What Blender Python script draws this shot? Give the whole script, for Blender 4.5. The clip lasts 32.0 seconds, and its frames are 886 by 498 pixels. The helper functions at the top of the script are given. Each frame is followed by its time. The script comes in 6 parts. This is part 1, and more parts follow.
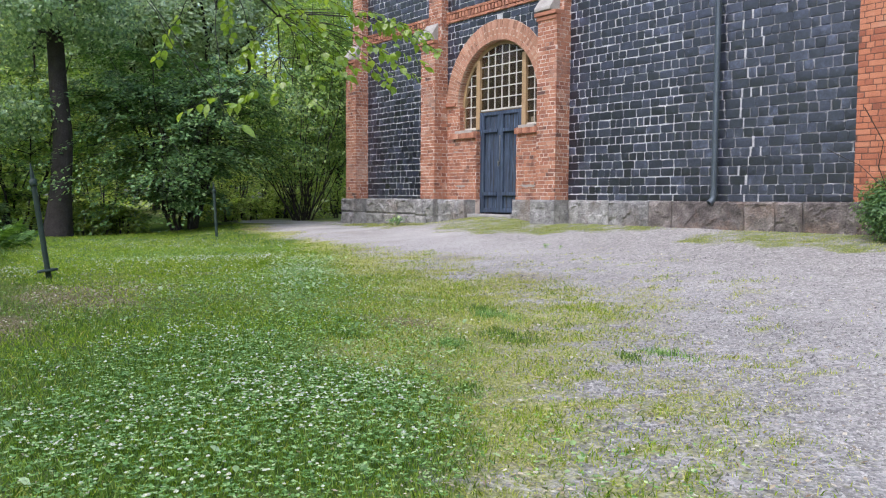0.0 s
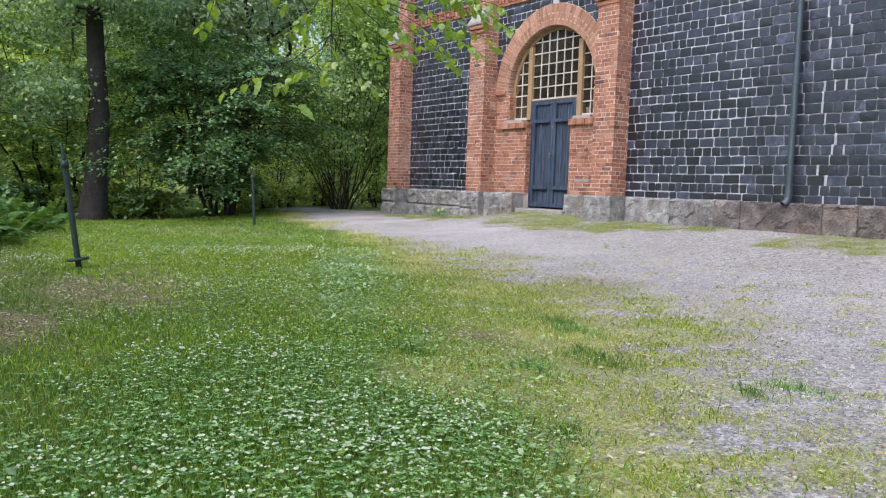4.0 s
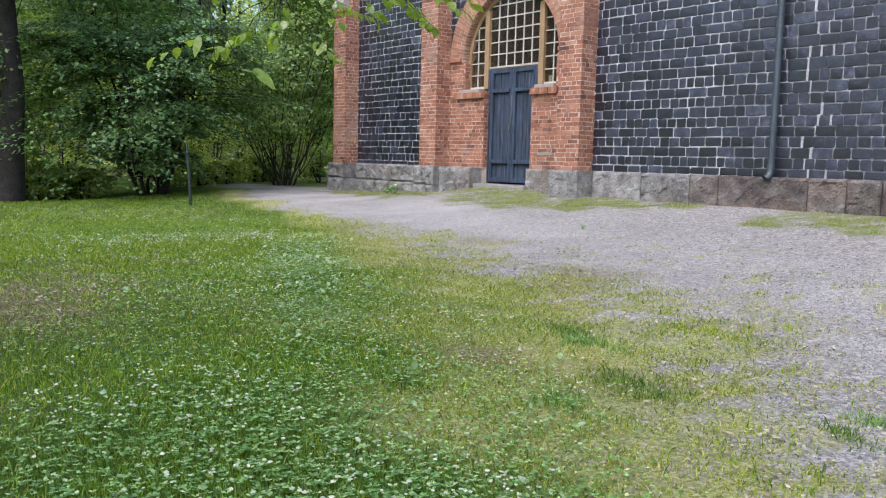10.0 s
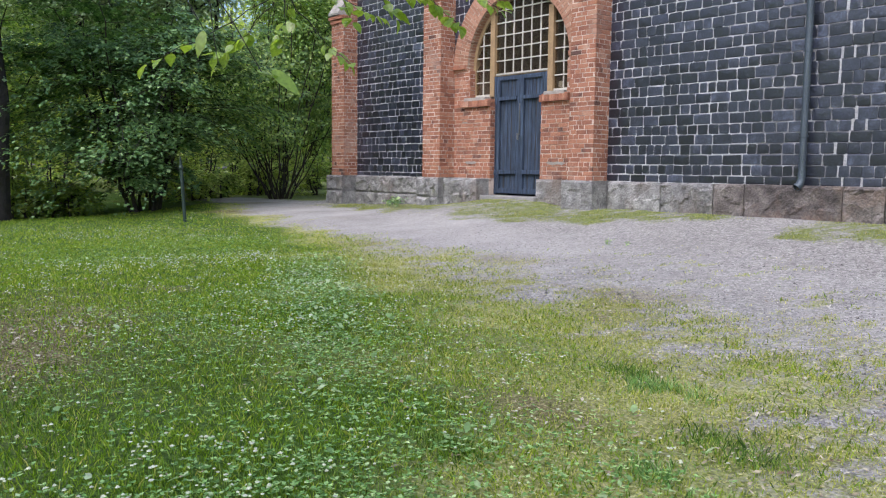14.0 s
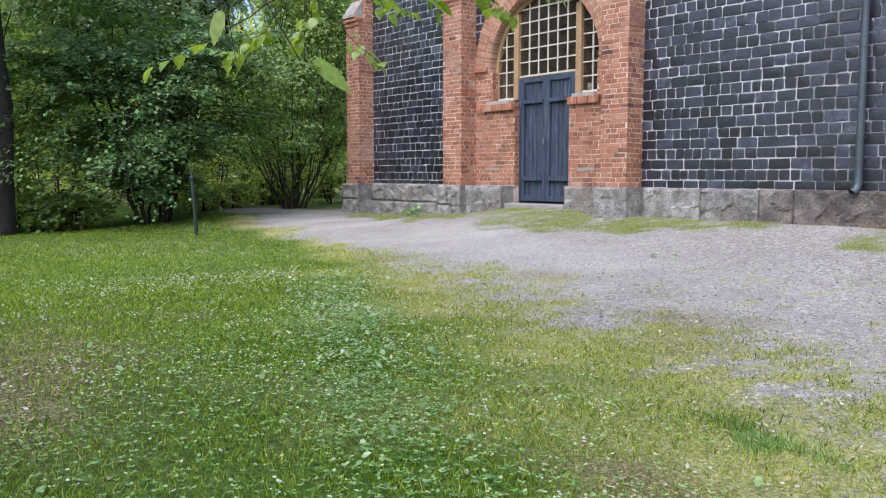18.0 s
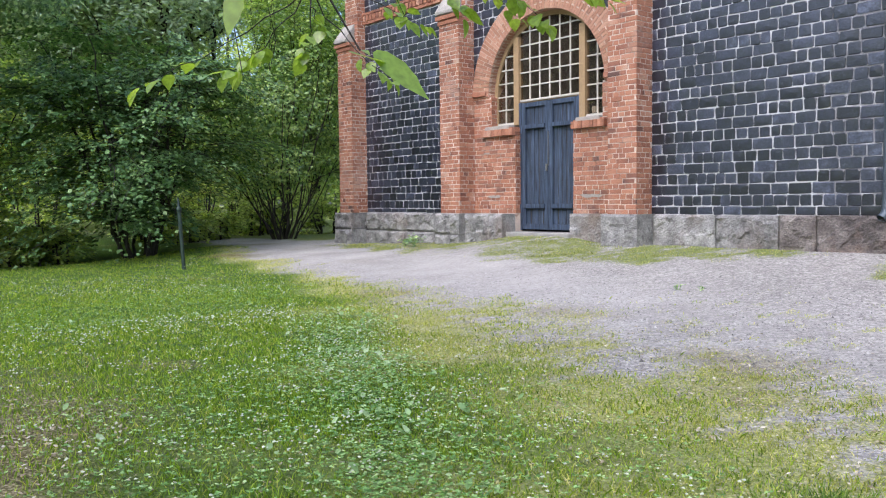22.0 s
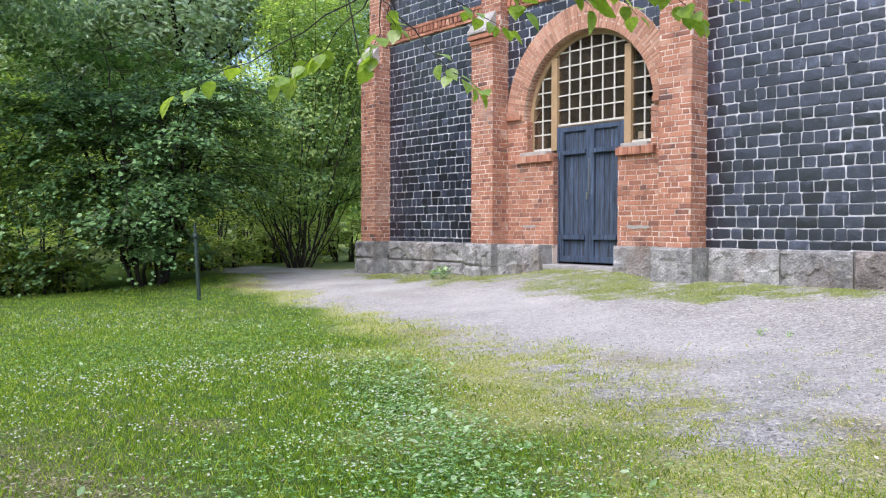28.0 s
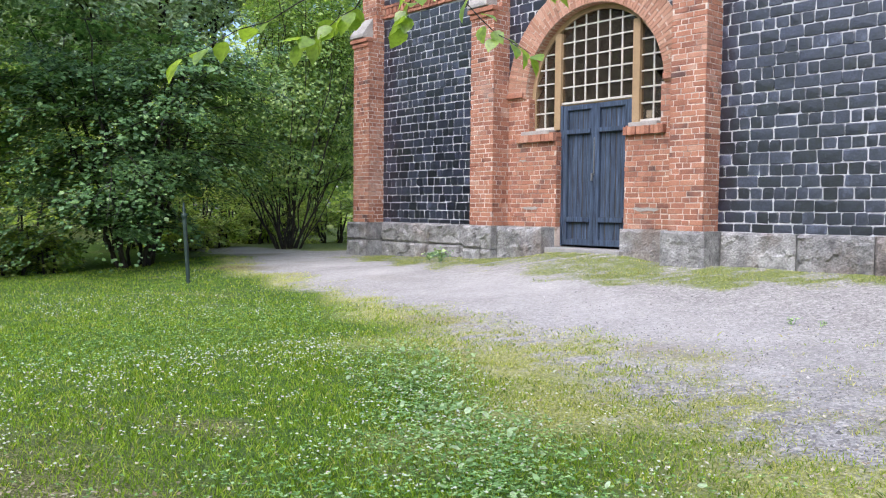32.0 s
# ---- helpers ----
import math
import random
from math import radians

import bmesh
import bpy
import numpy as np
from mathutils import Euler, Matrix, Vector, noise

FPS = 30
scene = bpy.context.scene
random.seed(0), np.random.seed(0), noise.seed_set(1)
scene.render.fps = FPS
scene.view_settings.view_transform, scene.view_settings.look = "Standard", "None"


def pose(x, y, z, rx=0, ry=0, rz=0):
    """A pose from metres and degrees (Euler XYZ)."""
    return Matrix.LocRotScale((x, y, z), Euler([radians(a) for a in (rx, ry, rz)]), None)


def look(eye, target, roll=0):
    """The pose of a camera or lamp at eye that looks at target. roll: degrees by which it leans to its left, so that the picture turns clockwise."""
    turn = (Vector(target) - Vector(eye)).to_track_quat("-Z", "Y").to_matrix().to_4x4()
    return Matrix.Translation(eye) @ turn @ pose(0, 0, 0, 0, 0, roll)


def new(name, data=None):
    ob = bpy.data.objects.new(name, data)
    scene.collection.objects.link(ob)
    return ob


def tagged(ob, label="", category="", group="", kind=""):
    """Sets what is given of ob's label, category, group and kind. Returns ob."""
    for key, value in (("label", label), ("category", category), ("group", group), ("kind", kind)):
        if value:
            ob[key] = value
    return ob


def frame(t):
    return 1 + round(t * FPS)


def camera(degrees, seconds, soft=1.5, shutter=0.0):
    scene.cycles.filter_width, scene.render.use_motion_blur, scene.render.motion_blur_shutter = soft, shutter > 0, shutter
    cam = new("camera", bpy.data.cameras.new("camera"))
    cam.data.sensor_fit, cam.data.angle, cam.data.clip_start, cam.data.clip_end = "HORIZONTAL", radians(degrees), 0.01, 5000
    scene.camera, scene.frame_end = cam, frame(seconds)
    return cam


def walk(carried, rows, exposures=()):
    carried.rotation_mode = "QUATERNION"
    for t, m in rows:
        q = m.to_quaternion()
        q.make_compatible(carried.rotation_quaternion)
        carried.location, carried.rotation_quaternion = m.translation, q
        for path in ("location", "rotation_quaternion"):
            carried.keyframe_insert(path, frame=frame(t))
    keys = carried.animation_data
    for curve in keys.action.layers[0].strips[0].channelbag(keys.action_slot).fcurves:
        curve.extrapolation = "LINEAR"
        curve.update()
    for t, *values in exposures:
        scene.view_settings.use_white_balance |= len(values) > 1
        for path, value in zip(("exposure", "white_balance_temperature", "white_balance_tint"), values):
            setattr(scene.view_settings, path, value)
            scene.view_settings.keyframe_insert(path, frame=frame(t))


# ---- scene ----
cam = camera(56.5, 32.0, soft=1.15)
PATH = [
    (0, (16.182, -13.06, 0.352), (14.586, -11.862, 0.23), 0.4),
    (0.5, (16.013, -12.952, 0.358), (14.414, -11.757, 0.231), 0.7),
    (1, (15.887, -12.88, 0.353), (14.225, -11.774, 0.229), 0.7),
    (1.5, (15.837, -12.891, 0.352), (14.164, -11.802, 0.229), 1.5),
    (2, (15.767, -12.928, 0.393), (14.091, -11.845, 0.265), 1.4),
    (2.5, (15.67, -12.944, 0.421), (13.998, -11.854, 0.293), 1.2),
    (3, (15.559, -12.925, 0.407), (13.895, -11.824, 0.274), 1.4),
    (3.5, (15.391, -12.842, 0.381), (13.746, -11.713, 0.246), 1.6),
    (5.5, (14.954, -12.775, 0.438), (13.316, -11.641, 0.266), 2.3),
    (6, (14.824, -12.756, 0.441), (13.206, -11.593, 0.269), 1.8),
    (6.5, (14.71, -12.698, 0.414), (13.135, -11.483, 0.213), 1.7),
    (7, (14.573, -12.595, 0.397), (13.008, -11.369, 0.178), 1.5),
    (7.5, (14.452, -12.518, 0.418), (12.893, -11.288, 0.179), 1.6),
    (8, (14.35, -12.436, 0.401), (12.793, -11.204, 0.161), 1.8),
    (8.5, (14.33, -12.461, 0.43), (12.773, -11.229, 0.19), 1.9),
    (9, (14.243, -12.437, 0.462), (12.685, -11.206, 0.217), 1.7),
    (9.5, (14.132, -12.408, 0.486), (12.579, -11.171, 0.245), 1.5),
    (10, (14.052, -12.366, 0.472), (12.507, -11.113, 0.258), 1.4),
    (10.5, (13.919, -12.275, 0.444), (12.38, -11.013, 0.247), 1.4),
    (11, (13.778, -12.179, 0.46), (12.242, -10.914, 0.259), 1.3),
    (11.5, (13.672, -12.115, 0.456), (12.136, -10.849, 0.264), 1.7),
    (12, (13.584, -12.094, 0.461), (12.044, -10.832, 0.271), 1.8),
    (12.5, (13.488, -12.108, 0.494), (11.946, -10.85, 0.297), 1.5),
    (13, (13.385, -12.11, 0.514), (11.845, -10.85, 0.314), 0.9),
    (13.5, (13.319, -12.11, 0.51), (11.781, -10.847, 0.317), 0.6),
    (15.5, (12.985, -11.934, 0.539), (11.46, -10.655, 0.341), 1.0),
    (16, (12.905, -11.899, 0.536), (11.346, -10.661, 0.34), 1.1),
    (16.5, (12.779, -11.858, 0.559), (11.214, -10.629, 0.352), 0.7),
    (17, (12.637, -11.83, 0.569), (11.072, -10.602, 0.36), -0.2),
    (17.5, (12.555, -11.815, 0.567), (10.993, -10.582, 0.359), -0.2),
    (18, (12.44, -11.768, 0.56), (10.888, -10.52, 0.38), -0.0),
    (18.5, (12.319, -11.691, 0.572), (10.771, -10.436, 0.396), 0.1),
    (19, (12.241, -11.64, 0.573), (10.693, -10.385, 0.41), 0.6),
    (19.5, (12.177, -11.614, 0.559), (10.625, -10.361, 0.404), 1.1),
    (20, (12.058, -11.574, 0.568), (10.5, -10.33, 0.404), 0.7),
    (20.5, (11.949, -11.579, 0.6), (10.394, -10.33, 0.454), 0.2),
    (21, (11.864, -11.583, 0.593), (10.314, -10.325, 0.477), -0.3),
    (21.5, (11.812, -11.571, 0.582), (10.269, -10.304, 0.473), -0.4),
    (22, (11.709, -11.522, 0.584), (10.175, -10.244, 0.469), -0.6),
    (22.5, (11.595, -11.453, 0.605), (10.064, -10.172, 0.491), -0.8),
    (23, (11.506, -11.412, 0.609), (9.949, -10.159, 0.535), -0.8),
    (23.5, (11.431, -11.398, 0.595), (9.824, -10.208, 0.543), 0.3),
    (24, (11.346, -11.374, 0.6), (9.735, -10.189, 0.547), 0.3),
    (24.5, (11.233, -11.361, 0.625), (9.637, -10.156, 0.569), 0.1),
    (25, (11.128, -11.378, 0.63), (9.543, -10.16, 0.574), -0.3),
    (25.5, (11.031, -11.372, 0.614), (9.468, -10.126, 0.563), -0.1),
    (27.5, (10.671, -11.283, 0.603), (9.129, -10.01, 0.56), 0.5),
    (28, (10.583, -11.296, 0.624), (9.043, -10.02, 0.575), 0.1),
    (28.5, (10.49, -11.327, 0.643), (8.969, -10.029, 0.595), -0.5),
    (29, (10.404, -11.362, 0.644), (8.927, -10.015, 0.595), -0.6),
    (29.5, (10.34, -11.378, 0.633), (8.871, -10.022, 0.589), -0.4),
    (30, (10.278, -11.364, 0.627), (8.813, -10.004, 0.583), 0.1),
    (30.5, (10.18, -11.329, 0.633), (8.72, -9.963, 0.579), 0.2),
    (31, (10.097, -11.278, 0.638), (8.631, -9.919, 0.582), 0.2),
    (31.5, (9.995, -11.241, 0.632), (8.498, -9.917, 0.55), 0.2),
    (32, (9.955, -11.225, 0.626), (8.449, -9.912, 0.531), 0.5),
]
walk(cam, [(t, look(e, g, r)) for t, e, g, r in PATH], [(t, v, 6010 - 3 * t, 17) for t, v in ((0, 0.92), (6, 0.87), (10, 0.82), (13, 0.77), (16, 0.8), (18.5, 0.93), (20, 0.99), (22.5, 1.06), (24, 1.19), (32, 1.16))])

# ---------------------------------------------------------------- light
world = bpy.data.worlds.new("sky")
scene.world = world
world.use_nodes = True
_nt = world.node_tree
_sky = _nt.nodes.new("ShaderNodeTexSky")
_sky.sky_type = "NISHITA"
_sky.sun_disc = False
_sky.sun_elevation = radians(50)
_sky.sun_rotation = radians(160)
_sky.air_density, _sky.dust_density, _sky.ozone_density = 1.0, 3.0, 1.5
_nt.nodes["Background"].inputs["Strength"].default_value = 0.15
_nt.links.new(_sky.outputs["Color"], _nt.nodes["Background"].inputs["Color"])
sun_data = bpy.data.lights.new("sun", "SUN")
sun_data.energy, sun_data.angle, sun_data.color = 1.5, radians(70), (1.0, 0.97, 0.92)
sun = new("sun", sun_data)
sun.matrix_world = look((5, -13.7, 17.4), (0, 0, 0))

# ---------------------------------------------------------------- materials
rng = np.random.default_rng(7)


def mat(name, color, rough=0.8, spread=0.25, scale=6.0, fine=60.0, bump=0.15, dist=0.01, metal=0.0, per="island", hue=None, spec=0.4, piece=0.75, grit=(0.55, 1.25), stain=None):
    """Procedural surface: colour varied from piece to piece, in stains and in grain, with fine relief."""
    m = bpy.data.materials.new(name)
    m.use_nodes = True
    n, l = m.node_tree.nodes, m.node_tree.links
    b = n["Principled BSDF"]
    b.inputs["Roughness"].default_value, b.inputs["Metallic"].default_value = rough, metal
    b.inputs["Specular IOR Level"].default_value = spec
    co = n.new("ShaderNodeTexCoord")
    big, small = n.new("ShaderNodeTexNoise"), n.new("ShaderNodeTexNoise")
    big.inputs["Scale"].default_value, small.inputs["Scale"].default_value = scale, fine
    big.inputs["Detail"].default_value = small.inputs["Detail"].default_value = 5
    geo = n.new("ShaderNodeNewGeometry")
    for x in (big, small):
        l.new(geo.outputs["Position"], x.inputs["Vector"])
    if per == "object":
        rnd = n.new("ShaderNodeObjectInfo").outputs["Random"]
    else:
        rnd = geo.outputs["Random Per Island"]
    ramp = n.new("ShaderNodeValToRGB")
    cr = ramp.color_ramp
    stops = hue or [(0.0, [c * (1 - spread) for c in color]), (0.5, color), (1.0, [min(1, c * (1 + spread)) for c in color])]
    while len(cr.elements) < len(stops):
        cr.elements.new(0.5)
    for e, (p, c) in zip(cr.elements, stops):
        e.position, e.color = p, (*c, 1)
    mix = n.new("ShaderNodeMath")
    mix.operation = "MULTIPLY_ADD"
    l.new(rnd, mix.inputs[0])
    mix.inputs[1].default_value = 0.0 if per == "none" else piece
    sub = n.new("ShaderNodeMath")
    sub.operation = "MULTIPLY_ADD"
    l.new(big.outputs["Fac"], sub.inputs[0])
    sub.inputs[1].default_value, sub.inputs[2].default_value = (1.6, -0.3) if per == "none" else (0.9 + (0.75 - piece) * 1.6, -0.35 - (0.75 - piece) * 0.3)
    l.new(sub.outputs[0], mix.inputs[2])
    l.new(mix.outputs[0], ramp.inputs["Fac"])
    grain = n.new("ShaderNodeMix")
    grain.data_type, grain.blend_type = "RGBA", "MULTIPLY"
    grain.inputs["Factor"].default_value = 0.6
    g2 = n.new("ShaderNodeMapRange")
    g2.inputs["From Min"].default_value, g2.inputs["From Max"].default_value = 0.3, 0.7
    g2.inputs["To Min"].default_value, g2.inputs["To Max"].default_value = grit
    l.new(small.outputs["Fac"], g2.inputs["Value"])
    col = ramp.outputs["Color"]
    for tone, size, lo, hi, most in stain or ():
        blot, lim, over = n.new("ShaderNodeTexNoise"), n.new("ShaderNodeMapRange"), n.new("ShaderNodeMix")
        blot.inputs["Scale"].default_value, blot.inputs["Detail"].default_value, blot.inputs["Roughness"].default_value = size, 8, 0.68
        l.new(geo.outputs["Position"], blot.inputs["Vector"])
        lim.inputs["From Min"].default_value, lim.inputs["From Max"].default_value, lim.inputs["To Max"].default_value = lo, hi, most
        l.new(blot.outputs["Fac"], lim.inputs["Value"])
        over.data_type = "RGBA"
        over.inputs["B"].default_value = (*tone, 1)
        l.new(lim.outputs["Result"], over.inputs["Factor"])
        l.new(col, over.inputs["A"])
        col = over.outputs["Result"]
    l.new(col, grain.inputs["A"])
    l.new(g2.outputs["Result"], grain.inputs["B"])
    l.new(grain.outputs["Result"], b.inputs["Base Color"])
    if bump:
        bp = n.new("ShaderNodeBump")
        bp.inputs["Strength"].default_value, bp.inputs["Distance"].default_value = min(1.0, bump * 3), dist
        l.new(small.outputs["Fac"], bp.inputs["Height"])
        l.new(bp.outputs["Normal"], b.inputs["Normal"])
    return m


def leaf_mat(name, stops, glow=0.45, gloss=0.35, rough=0.45):
    """Leaves: diffuse and translucent with a waxy sheen, varied from leaf to leaf."""
    m = bpy.data.materials.new(name)
    m.use_nodes = True
    n, l = m.node_tree.nodes, m.node_tree.links
    out = n["Material Output"]
    b = n["Principled BSDF"]
    geo = n.new("ShaderNodeNewGeometry")
    ramp = n.new("ShaderNodeValToRGB")
    cr = ramp.color_ramp
    while len(cr.elements) < len(stops):
        cr.elements.new(0.5)
    for e, (p, c) in zip(cr.elements, stops):
        e.position, e.color = p, (*c, 1)
    l.new(geo.outputs["Random Per Island"], ramp.inputs["Fac"])
    spot, tone, shade = n.new("ShaderNodeTexNoise"), n.new("ShaderNodeMapRange"), n.new("ShaderNodeMix")
    spot.inputs["Scale"].default_value, spot.inputs["Detail"].default_value = 45.0, 4
    l.new(geo.outputs["Position"], spot.inputs["Vector"])
    tone.inputs["From Min"].default_value, tone.inputs["From Max"].default_value = 0.3, 0.7
    tone.inputs["To Min"].default_value, tone.inputs["To Max"].default_value = 0.72, 1.22
    l.new(spot.outputs["Fac"], tone.inputs["Value"])
    shade.data_type, shade.blend_type = "RGBA", "MULTIPLY"
    shade.inputs["Factor"].default_value = 1.0
    l.new(ramp.outputs["Color"], shade.inputs["A"])
    l.new(tone.outputs["Result"], shade.inputs["B"])
    l.new(shade.outputs["Result"], b.inputs["Base Color"])
    b.inputs["Roughness"].default_value, b.inputs["Specular IOR Level"].default_value = rough, gloss
    tr = n.new("ShaderNodeBsdfTranslucent")
    warm = n.new("ShaderNodeMix")
    warm.data_type, warm.blend_type = "RGBA", "MULTIPLY"
    warm.inputs["Factor"].default_value = 1.0
    warm.inputs["B"].default_value = (1.5, 1.45, 0.5, 1)
    l.new(shade.outputs["Result"], warm.inputs["A"])
    l.new(warm.outputs["Result"], tr.inputs["Color"])
    mx = n.new("ShaderNodeMixShader")
    mx.inputs[0].default_value = glow
    l.new(b.outputs[0], mx.inputs[1])
    l.new(tr.outputs[0], mx.inputs[2])
    l.new(mx.outputs[0], out.inputs["Surface"])
    return m


BRICK_HUES = [(0.0, (0.11, 0.06, 0.05)), (0.14, (0.25, 0.108, 0.07)), (0.45, (0.35, 0.152, 0.092)), (0.75, (0.41, 0.19, 0.118)), (0.92, (0.45, 0.255, 0.175)), (1.0, (0.48, 0.35, 0.27))]
ARCH_HUES = [(0.0, (0.22, 0.12, 0.085)), (0.2, (0.33, 0.17, 0.11)), (0.6, (0.42, 0.225, 0.15)), (1.0, (0.5, 0.31, 0.22))]
BRICK_STAIN = (((0.5, 0.37, 0.3), 1.1, 0.56, 0.74, 0.6), ((0.12, 0.06, 0.05), 7.0, 0.57, 0.72, 0.6), ((0.5, 0.36, 0.28), 26.0, 0.6, 0.7, 0.55))
M_BRICK = mat("red_brick", (0.4, 0.13, 0.07), 0.92, hue=BRICK_HUES, scale=3.5, fine=75, bump=0.33, dist=0.008, grit=(0.4, 1.35), stain=BRICK_STAIN)
M_BRICK_OB = mat("red_brick_single", (0.4, 0.13, 0.07), 0.92, hue=BRICK_HUES, scale=3.5, fine=75, bump=0.33, dist=0.008, per="object", grit=(0.4, 1.35), stain=BRICK_STAIN)
M_BRICK_ARCH = mat("weathered_arch_brick", (0.4, 0.2, 0.13), 0.92, hue=ARCH_HUES, scale=2.5, fine=75, bump=0.33, dist=0.008, per="object", grit=(0.55, 1.3), stain=(((0.12, 0.07, 0.055), 5.0, 0.6, 0.74, 0.5),))
SLAG_HUES = [(0.0, (0.006, 0.0075, 0.013)), (0.4, (0.015, 0.0185, 0.031)), (0.8, (0.033, 0.039, 0.063)), (1.0, (0.085, 0.098, 0.145))]
SLAG_STAIN = (((0.14, 0.16, 0.2), 9.0, 0.58, 0.78, 0.5), ((0.013, 0.014, 0.018), 14.0, 0.56, 0.7, 0.7))
M_SLAG = mat("slag_stone", (0.05, 0.052, 0.06), 0.33, hue=SLAG_HUES, scale=7, fine=38, bump=0.25, dist=0.006, spec=0.85, grit=(0.35, 1.6), stain=SLAG_STAIN)
M_SLAG_OB = mat("slag_stone_single", (0.05, 0.052, 0.06), 0.33, hue=SLAG_HUES, scale=7, fine=38, bump=0.25, dist=0.006, per="object", spec=0.85, grit=(0.35, 1.6), stain=SLAG_STAIN)
M_MORTAR_GREY = mat("grey_mortar", (0.45, 0.455, 0.47), 0.95, 0.35, 3.0, 60, 0.2, per="none", stain=(((0.12, 0.122, 0.13), 1.3, 0.53, 0.72, 0.6), ((0.12, 0.12, 0.13), 7.0, 0.57, 0.7, 0.65)))
M_MORTAR_OLD = mat("old_dark_mortar", (0.22, 0.22, 0.23), 0.95, 0.5, 4.0, 60, 0.2, per="none", stain=(((0.44, 0.44, 0.46), 2.0, 0.5, 0.62, 0.8),))
M_MORTAR_PALE = mat("pale_pointing_mortar", (0.4, 0.4, 0.41), 0.95, 0.3, 6.0, 60, 0.2, per="none")
M_MORTAR_RED = mat("brick_mortar", (0.58, 0.48, 0.41), 0.95, 0.35, 3.5, 60, 0.2, per="none", stain=(((0.2, 0.115, 0.09), 2.2, 0.5, 0.62, 0.8), ((0.16, 0.1, 0.08), 9.0, 0.56, 0.68, 0.7)))
# reddish mortar darkened to carry the shadow lines in the wing's bed joints
M_MORTAR_WING = mat("joint_shadow_red_mortar", (0.15, 0.075, 0.055), 0.95, 0.3, 3.5, 60, 0.2, per="none")
M_BRICK_WING = mat("orange_brick", (0.42, 0.16, 0.08), 0.92, hue=[(0.0, (0.24, 0.085, 0.05)), (0.4, (0.38, 0.14, 0.075)), (0.85, (0.45, 0.19, 0.105)), (1.0, (0.46, 0.27, 0.19))], scale=3.5, fine=75, bump=0.33, dist=0.008, per="object", grit=(0.5, 1.3))
M_MORTAR_ARCH = mat("arch_mortar", (0.5, 0.38, 0.3), 0.95, 0.35, 3.5, 60, 0.2, per="none")
GRAN_HUES = [(0.0, (0.08, 0.078, 0.077)), (0.3, (0.185, 0.181, 0.178)), (0.6, (0.28, 0.275, 0.268)), (1.0, (0.42, 0.412, 0.4))]
M_GRANITE = mat("rough_granite", (0.3, 0.29, 0.29), 0.85, hue=GRAN_HUES, scale=5.0, fine=34, bump=0.33, dist=0.025, per="object", piece=0.25, grit=(0.45, 1.4), stain=(((0.07, 0.062, 0.066), 8.0, 0.54, 0.68, 0.75), ((0.42, 0.41, 0.4), 16.0, 0.6, 0.7, 0.5), ((0.17, 0.125, 0.1), 0.7, 0.52, 0.68, 0.75)))
M_GRANITE_BROWN = mat("brownish_granite", (0.2, 0.18, 0.17), 0.85, hue=[(0.0, (0.05, 0.043, 0.04)), (0.35, (0.115, 0.1, 0.093)), (0.65, (0.18, 0.158, 0.146)), (1.0, (0.3, 0.27, 0.25))], scale=5.0, fine=34, bump=0.33, dist=0.025, per="object", piece=0.25, grit=(0.45, 1.4), stain=(((0.06, 0.05, 0.048), 8.0, 0.54, 0.68, 0.75), ((0.22, 0.15, 0.11), 1.1, 0.5, 0.66, 0.7)))
M_STEP = mat("worn_step_stone", (0.29, 0.28, 0.27), 0.85, 0.25, 4, 60, 0.25, dist=0.01, per="none")
M_CAP = mat("pale_cap_stone", (0.34, 0.32, 0.29), 0.9, 0.25, 5, 60, 0.25, per="none")
M_DOOR = mat("blue_grey_door_paint", (0.04, 0.055, 0.08), 0.65, hue=[(0.0, (0.014, 0.022, 0.038)), (0.45, (0.034, 0.052, 0.086)), (0.8, (0.058, 0.084, 0.13)), (1.0, (0.15, 0.18, 0.23))], scale=9, fine=24, bump=0.3, dist=0.004, piece=0.5, grit=(0.3, 1.6))
_n, _l = M_DOOR.node_tree.nodes, M_DOOR.node_tree.links
_geo = next(x for x in _n if x.type == "NEW_GEOMETRY")
_mp = _n.new("ShaderNodeMapping")
_mp.inputs["Scale"].default_value = (1.0, 1.0, 0.06)
_l.new(_geo.outputs["Position"], _mp.inputs["Vector"])
for _x in [x for x in _n if x.type == "TEX_NOISE"]:
    _l.new(_mp.outputs["Vector"], _x.inputs["Vector"])
    _x.inputs["Scale"].default_value *= 2.0
next(x for x in _n if x.type == "MIX").inputs["Factor"].default_value = 0.95
M_FRAME = mat("ochre_painted_wood", (0.33, 0.225, 0.12), 0.7, 0.2, 5, 60, 0.15, per="none")
M_MUNTIN = mat("white_glazing_bar_paint", (0.5, 0.47, 0.41), 0.6, 0.15, 8, 80, 0.1, per="none")
M_PIPE = mat("grey_painted_zinc", (0.075, 0.095, 0.115), 0.45, 0.2, 4, 60, 0.1, metal=0.3, per="none")
M_POST = mat("dark_green_iron", (0.022, 0.042, 0.035), 0.55, 0.3, 9, 80, 0.15, per="none")
M_BARK = mat("dark_bark", (0.04, 0.035, 0.033), 0.95, 0.4, 5, 28, 0.6, dist=0.03, per="none")
M_TWIG = mat("brown_twig", (0.042, 0.034, 0.027), 0.9, 0.3, 5, 40, 0.3, per="none")
# near-black colour in place of missing light: room behind the glass, door backing
M_DARK = mat("painted_unlit_dark", (0.05, 0.045, 0.04), 0.9, 0.3, 2, 20, 0.1, per="none")
M_WHITE = mat("white_card", (0.75, 0.75, 0.72), 0.7, 0.05, 5, 50, 0.0, per="none")
M_ROOF = mat("dark_roof_sheet", (0.06, 0.06, 0.065), 0.6, 0.2, 2, 30, 0.1, per="none")
